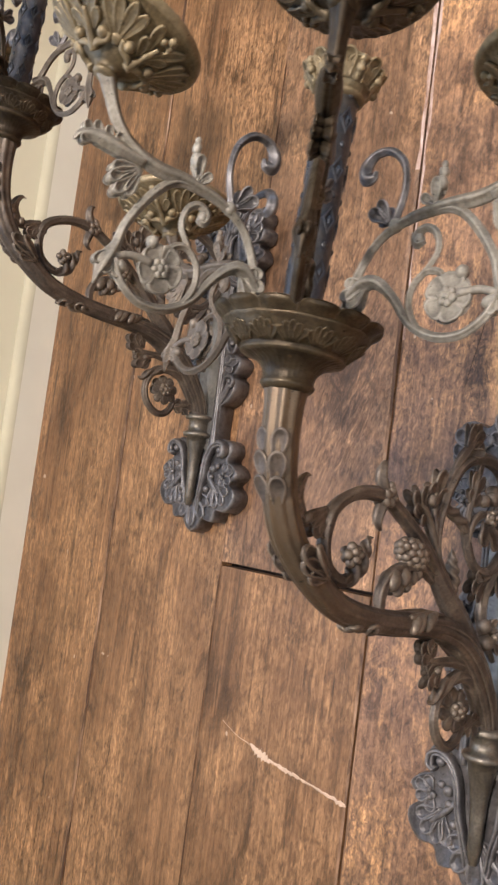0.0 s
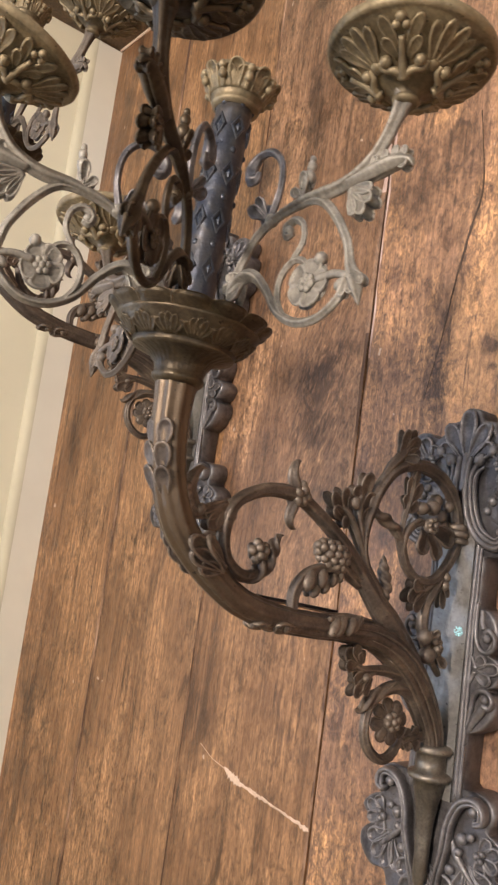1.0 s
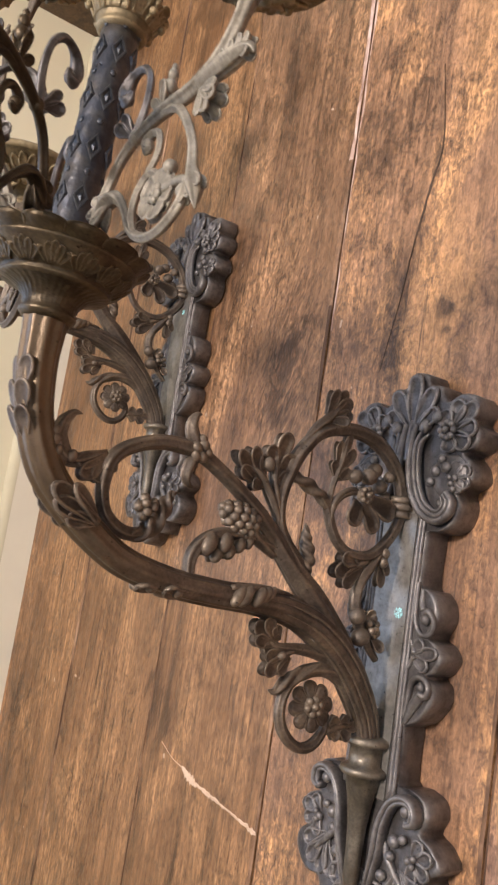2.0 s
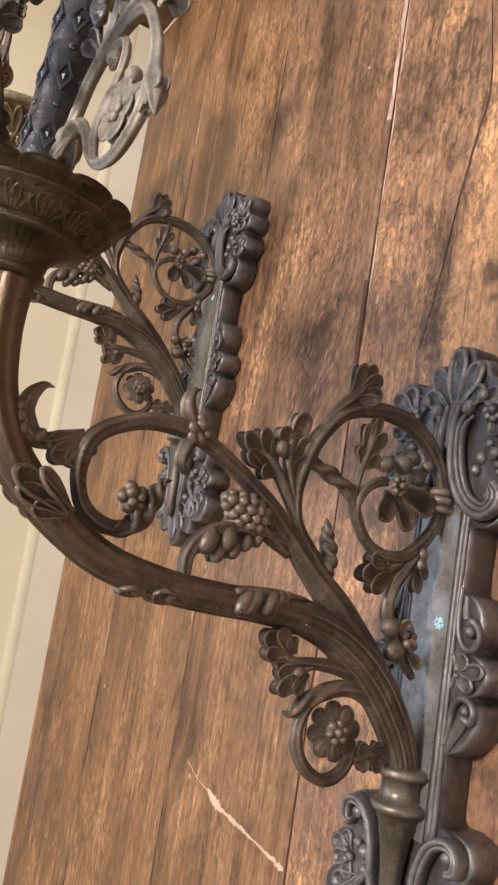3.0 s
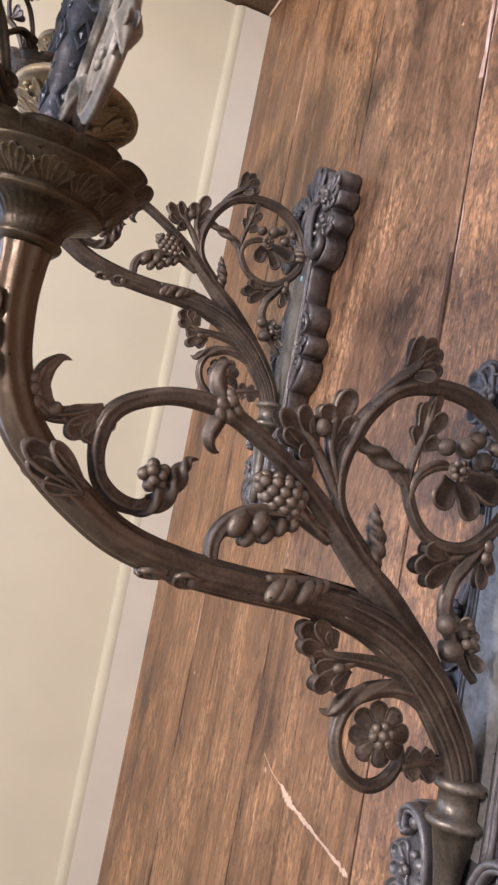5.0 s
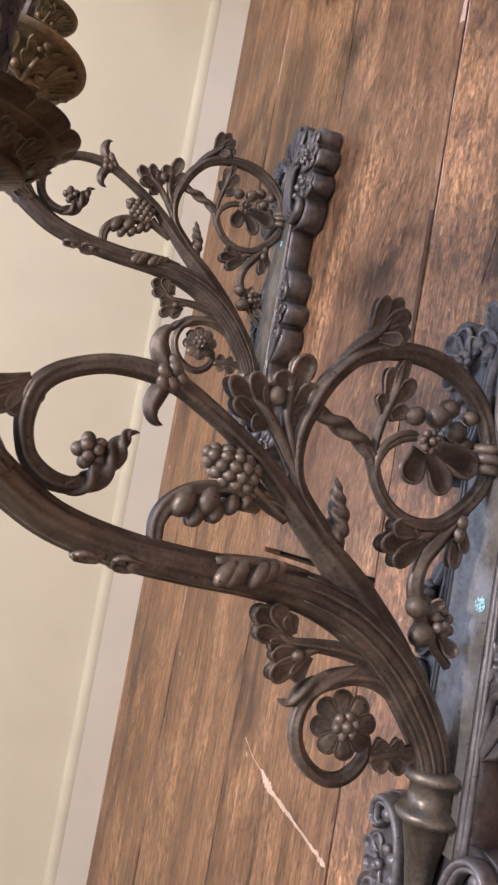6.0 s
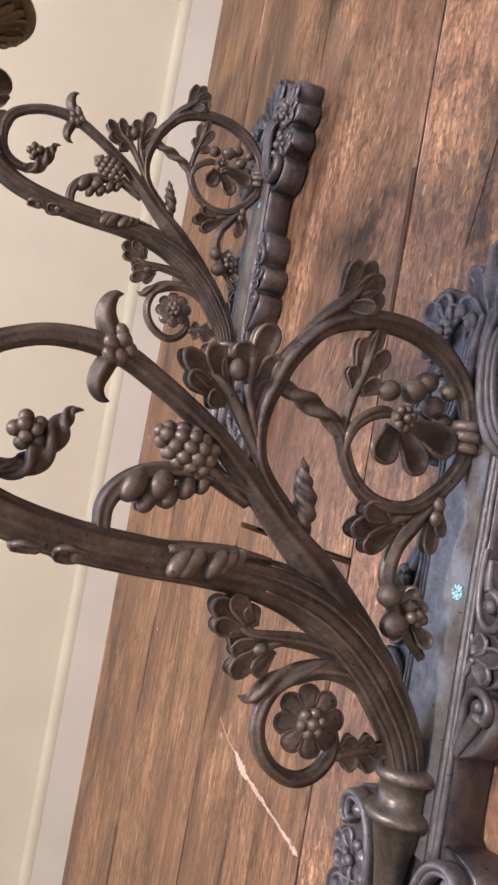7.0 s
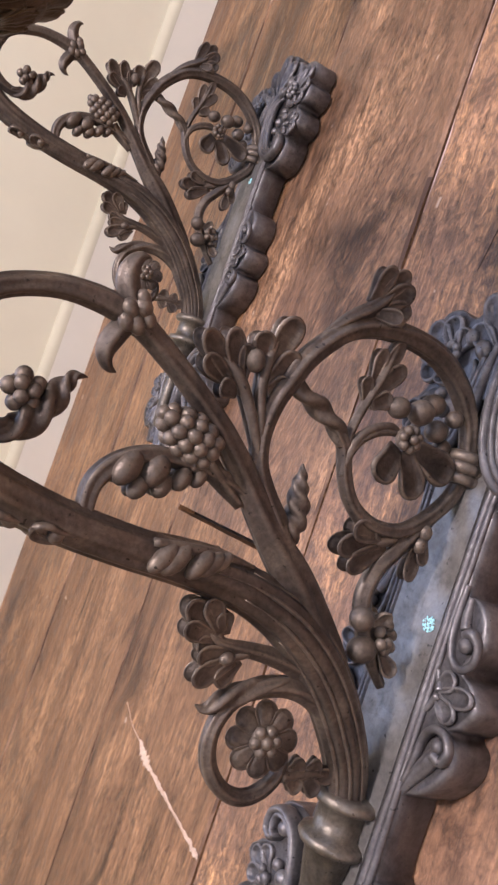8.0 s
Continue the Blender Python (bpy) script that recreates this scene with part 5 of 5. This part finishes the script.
# the second arm has no warm light painted in, and a darker cup
for ob in second.children_recursive:
    for old, kept in ((ARM_METAL, BRONZE), (CUP, CUP_AND_SHADE)):
        if ob.data.materials[0] == old:
            ob.data = ob.data.copy()
            ob.data.materials[0] = kept


def branches(sconce, rows):
    """Candle branches: (turn round the head, droop, reach, the pan's lean along and across, pieces, their look)."""
    for angle, droop, reach, lean, across, pieces, branch_look, pan_look in rows:
        b = part("branch", pieces["branch"], None, sconce, branch_look, head_pose @ pose(0, 0, 0, 0, -angle, 0) @ pose(0, 0.14, 0) @ pose(0, 0, 0, 0, 0, -droop) @ pose(0, -0.14, 0) @ Matrix.Diagonal((reach, 1, 1, 1)))
        for name, label in (("hook", ""), ("rosette", "small flower in the scroll"), ("leaf", "long leaf with a scalloped edge"), ("ragged_leaf", ""), ("bud", "")):
            part(name, pieces[name], None, b, label)
        m = pose(0.1665, 0.250, 0, across, 0, lean) @ pose(-0.1665, -0.250, 0)
        part("drip_pan", pieces["drip_pan"], None, b, pan_look, m)
        for name in ("sprig", "leaf_fan"):
            for me in pieces[name]:
                part(name, me, None, b, m=m)
        part("candle_cup", pieces["candle_cup"], None, b, "black iron candle cup", m)


dusty = (branch_meshes(DUSTY, BRASS), "dusty grey scrolled candle branch", "olive brass drip pan with leaf relief")
brown = (branch_meshes(BROWN, BRASS), "brown scrolled candle branch", "olive brass drip pan with leaf relief")
# front branch and its pan take darker metals to stand for their shade
dark = (branch_meshes(CUP_AND_SHADE, CUP), "dark brown scrolled candle branch", "dark olive drip pan with leaf relief")
branches(sconce, ((-2.5, -3.0, 1.0, 0, 0, *dusty), (49.5, -1.0, 1.06, 8, 0, *dark), (105, 2.0, 0.965, 16, -4, *dusty), (185, 7.0, 1.0, 0, 0, *brown)))
branches(second, ((-6, 8.5, 1.0, 0, 0, *brown), (50, 0, 1.0, 0, 0, *dark), (105, 2.0, 0.965, 0, 0, *brown), (185, 4.0, 1.0, 0, 0, *brown)))
for thing, u, v, size in ((sconce, 0.0115, -0.0625, 0.0046), (second, 0.008, -0.002, 0.0034)):
    corrosion(next(ob for ob in thing.children if ob.name.startswith("backplate")), u, v, size)

# the floor: wide worn boards over a dark underfloor
floor = setting("floor", [(-WN, ROOM_X + WN, ROOM_S - WN, ROOM_N + WN, -0.06, -0.026)], SUBFLOOR, "worn brown wide-board wooden floor with open joints", "floor")


def board(x0, x1, y0, y1):
    """One floor board with uneven, worn edges; its origin at its middle."""
    bevel = 0.0030
    gaps = [0.0012 if abs(x - 0.806) < 0.01 else 0.0005 if abs(x - 0.546) < 0.01 else 0.0010 for x in (x0, x1)]
    rng = random.Random(round(x0 * 1000) * 7 + round(y0 * 100))
    n = max(2, int((y1 - y0) / 0.03))
    cx, cy = (x0 + x1) / 2, (y0 + y1) / 2
    rows = []
    for i in range(n + 1):
        y = y0 + 0.0030 + (y1 - y0 - 0.006) * i / n
        l, r = x0 + gaps[0] + abs(rng.gauss(0, 0.5 * gaps[0])), x1 - gaps[1] - abs(rng.gauss(0, 0.5 * gaps[1]))
        dz = 0.0006 * noise.noise((x0 * 9, y * 3, 0))
        wide = 1.0 + 0.8 * min(1.0, max(0.0, (y - 0.15) / 0.4))
        bl, br = (bevel * rng.uniform(0.5, 1.3) * (wide if abs(x - 0.806) < 0.01 else 0.4 if abs(x - 0.546) < 0.01 else 1) for x in (x0, x1))
        rows.append([(x - cx, y - cy, z) for x, z in ((l, -0.022), (l, -0.0016 + dz), (l + bl, dz), (l + (r - l) * 0.33, dz + 0.0004), (l + (r - l) * 0.67, dz + 0.0003), (r - br, dz), (r, -0.0016 + dz), (r, -0.022))])
    g = Geo()
    g.grid(rows)
    g.cap(0, 8, True)
    g.cap(8 * n, 8)
    oak = (WOOD_ROUGH_STAINED if y1 > 1 and x0 < 1 else WOOD_ROUGH) if x0 > 0.8 else WOOD_STAINED if x0 > 0.5 and y1 > 1 else WOOD
    me = mesh_of("board", g, oak, EDGE, BARE_EDGE, smooth=False)
    index = [0] * len(me.polygons)
    for p in me.polygons:
        if p.normal.z > 0.1 and abs(p.center.x + cx - 0.806) < 0.0075 and p.center.y + cy > (0.24 if p.center.x < 0 else 0.45):
            index[p.index] = 2
        elif 0.1 < abs(p.normal.z) < 0.93:
            index[p.index] = 1
    me.polygons.foreach_set("material_index", index)
    return part("board", me, None, floor, m=pose(cx, cy, 0))


EDGES = [-0.013, 0.274, 0.546, 0.806, 1.085, 1.35, 1.62, 1.89, 2.16, 2.43, 2.70, 2.97, 3.24, ROOM_X]
ENDS = {2: (-0.074,), 3: (-1.1,), 0: (-1.7,), 1: (-1.4,), 4: (-0.6,), 6: (0.2,), 8: (-1.0,), 10: (-0.3,)}
for k, (a, b) in enumerate(zip(EDGES, EDGES[1:])):
    cuts = [ROOM_S, *ENDS.get(k, ()), ROOM_N]
    for c, d in zip(cuts, cuts[1:]):
        board(a, b, c, d)


def sliver(points, mat, name, label, height=0.0011):
    """A thin ragged mark along points (x, y, half width)."""
    rng = random.Random(len(points) * 13 + 5)
    line = spline(points, 8)
    rows = []
    for i, q in enumerate(line):
        a, b = line[max(0, i - 1)], line[min(len(line) - 1, i + 1)]
        d = Vector((b[0] - a[0], b[1] - a[1], 0)).normalized()
        n = Vector((-d.y, d.x, 0))
        w1, w2 = (q[2] * rng.uniform(0.25, 1.45) for _ in range(2))
        c = Vector((q[0], q[1], height))
        rows.append([c - n * w1 - Vector((0, 0, 0.0009)), c - n * w1 * 0.6, c + n * w2 * 0.6, c + n * w2 - Vector((0, 0, 0.0009))])
    g = Geo()
    g.grid(rows, False)
    return part(name, g, mat, floor, label, smooth=False)


sliver([(0.645, -0.292, 0.0012), (0.660, -0.2985, 0.0058), (0.672, -0.301, 0.0050), (0.690, -0.303, 0.0018), (0.708, -0.3045, 0.0030), (0.725, -0.306, 0.0022), (0.765, -0.310, 0.0014), (0.795, -0.3135, 0.0030), (0.806, -0.315, 0.001)], PALE, "scratch", "long pale scratch across a board")
sliver([(0.590, -0.277, 0.0001), (0.618, -0.288, 0.0002), (0.645, -0.293, 0.0005)], PALE, "scratch", "thin end of the pale scratch")
sliver([(0.938, 0.50, 0.0004), (0.950, 0.41, 0.0008), (0.940, 0.362, 0.0018), (0.926, 0.30, 0.0012), (0.916, 0.24, 0.0006), (0.900, 0.17, 0.0003)], SPLIT, "split", "dark split along the grain")
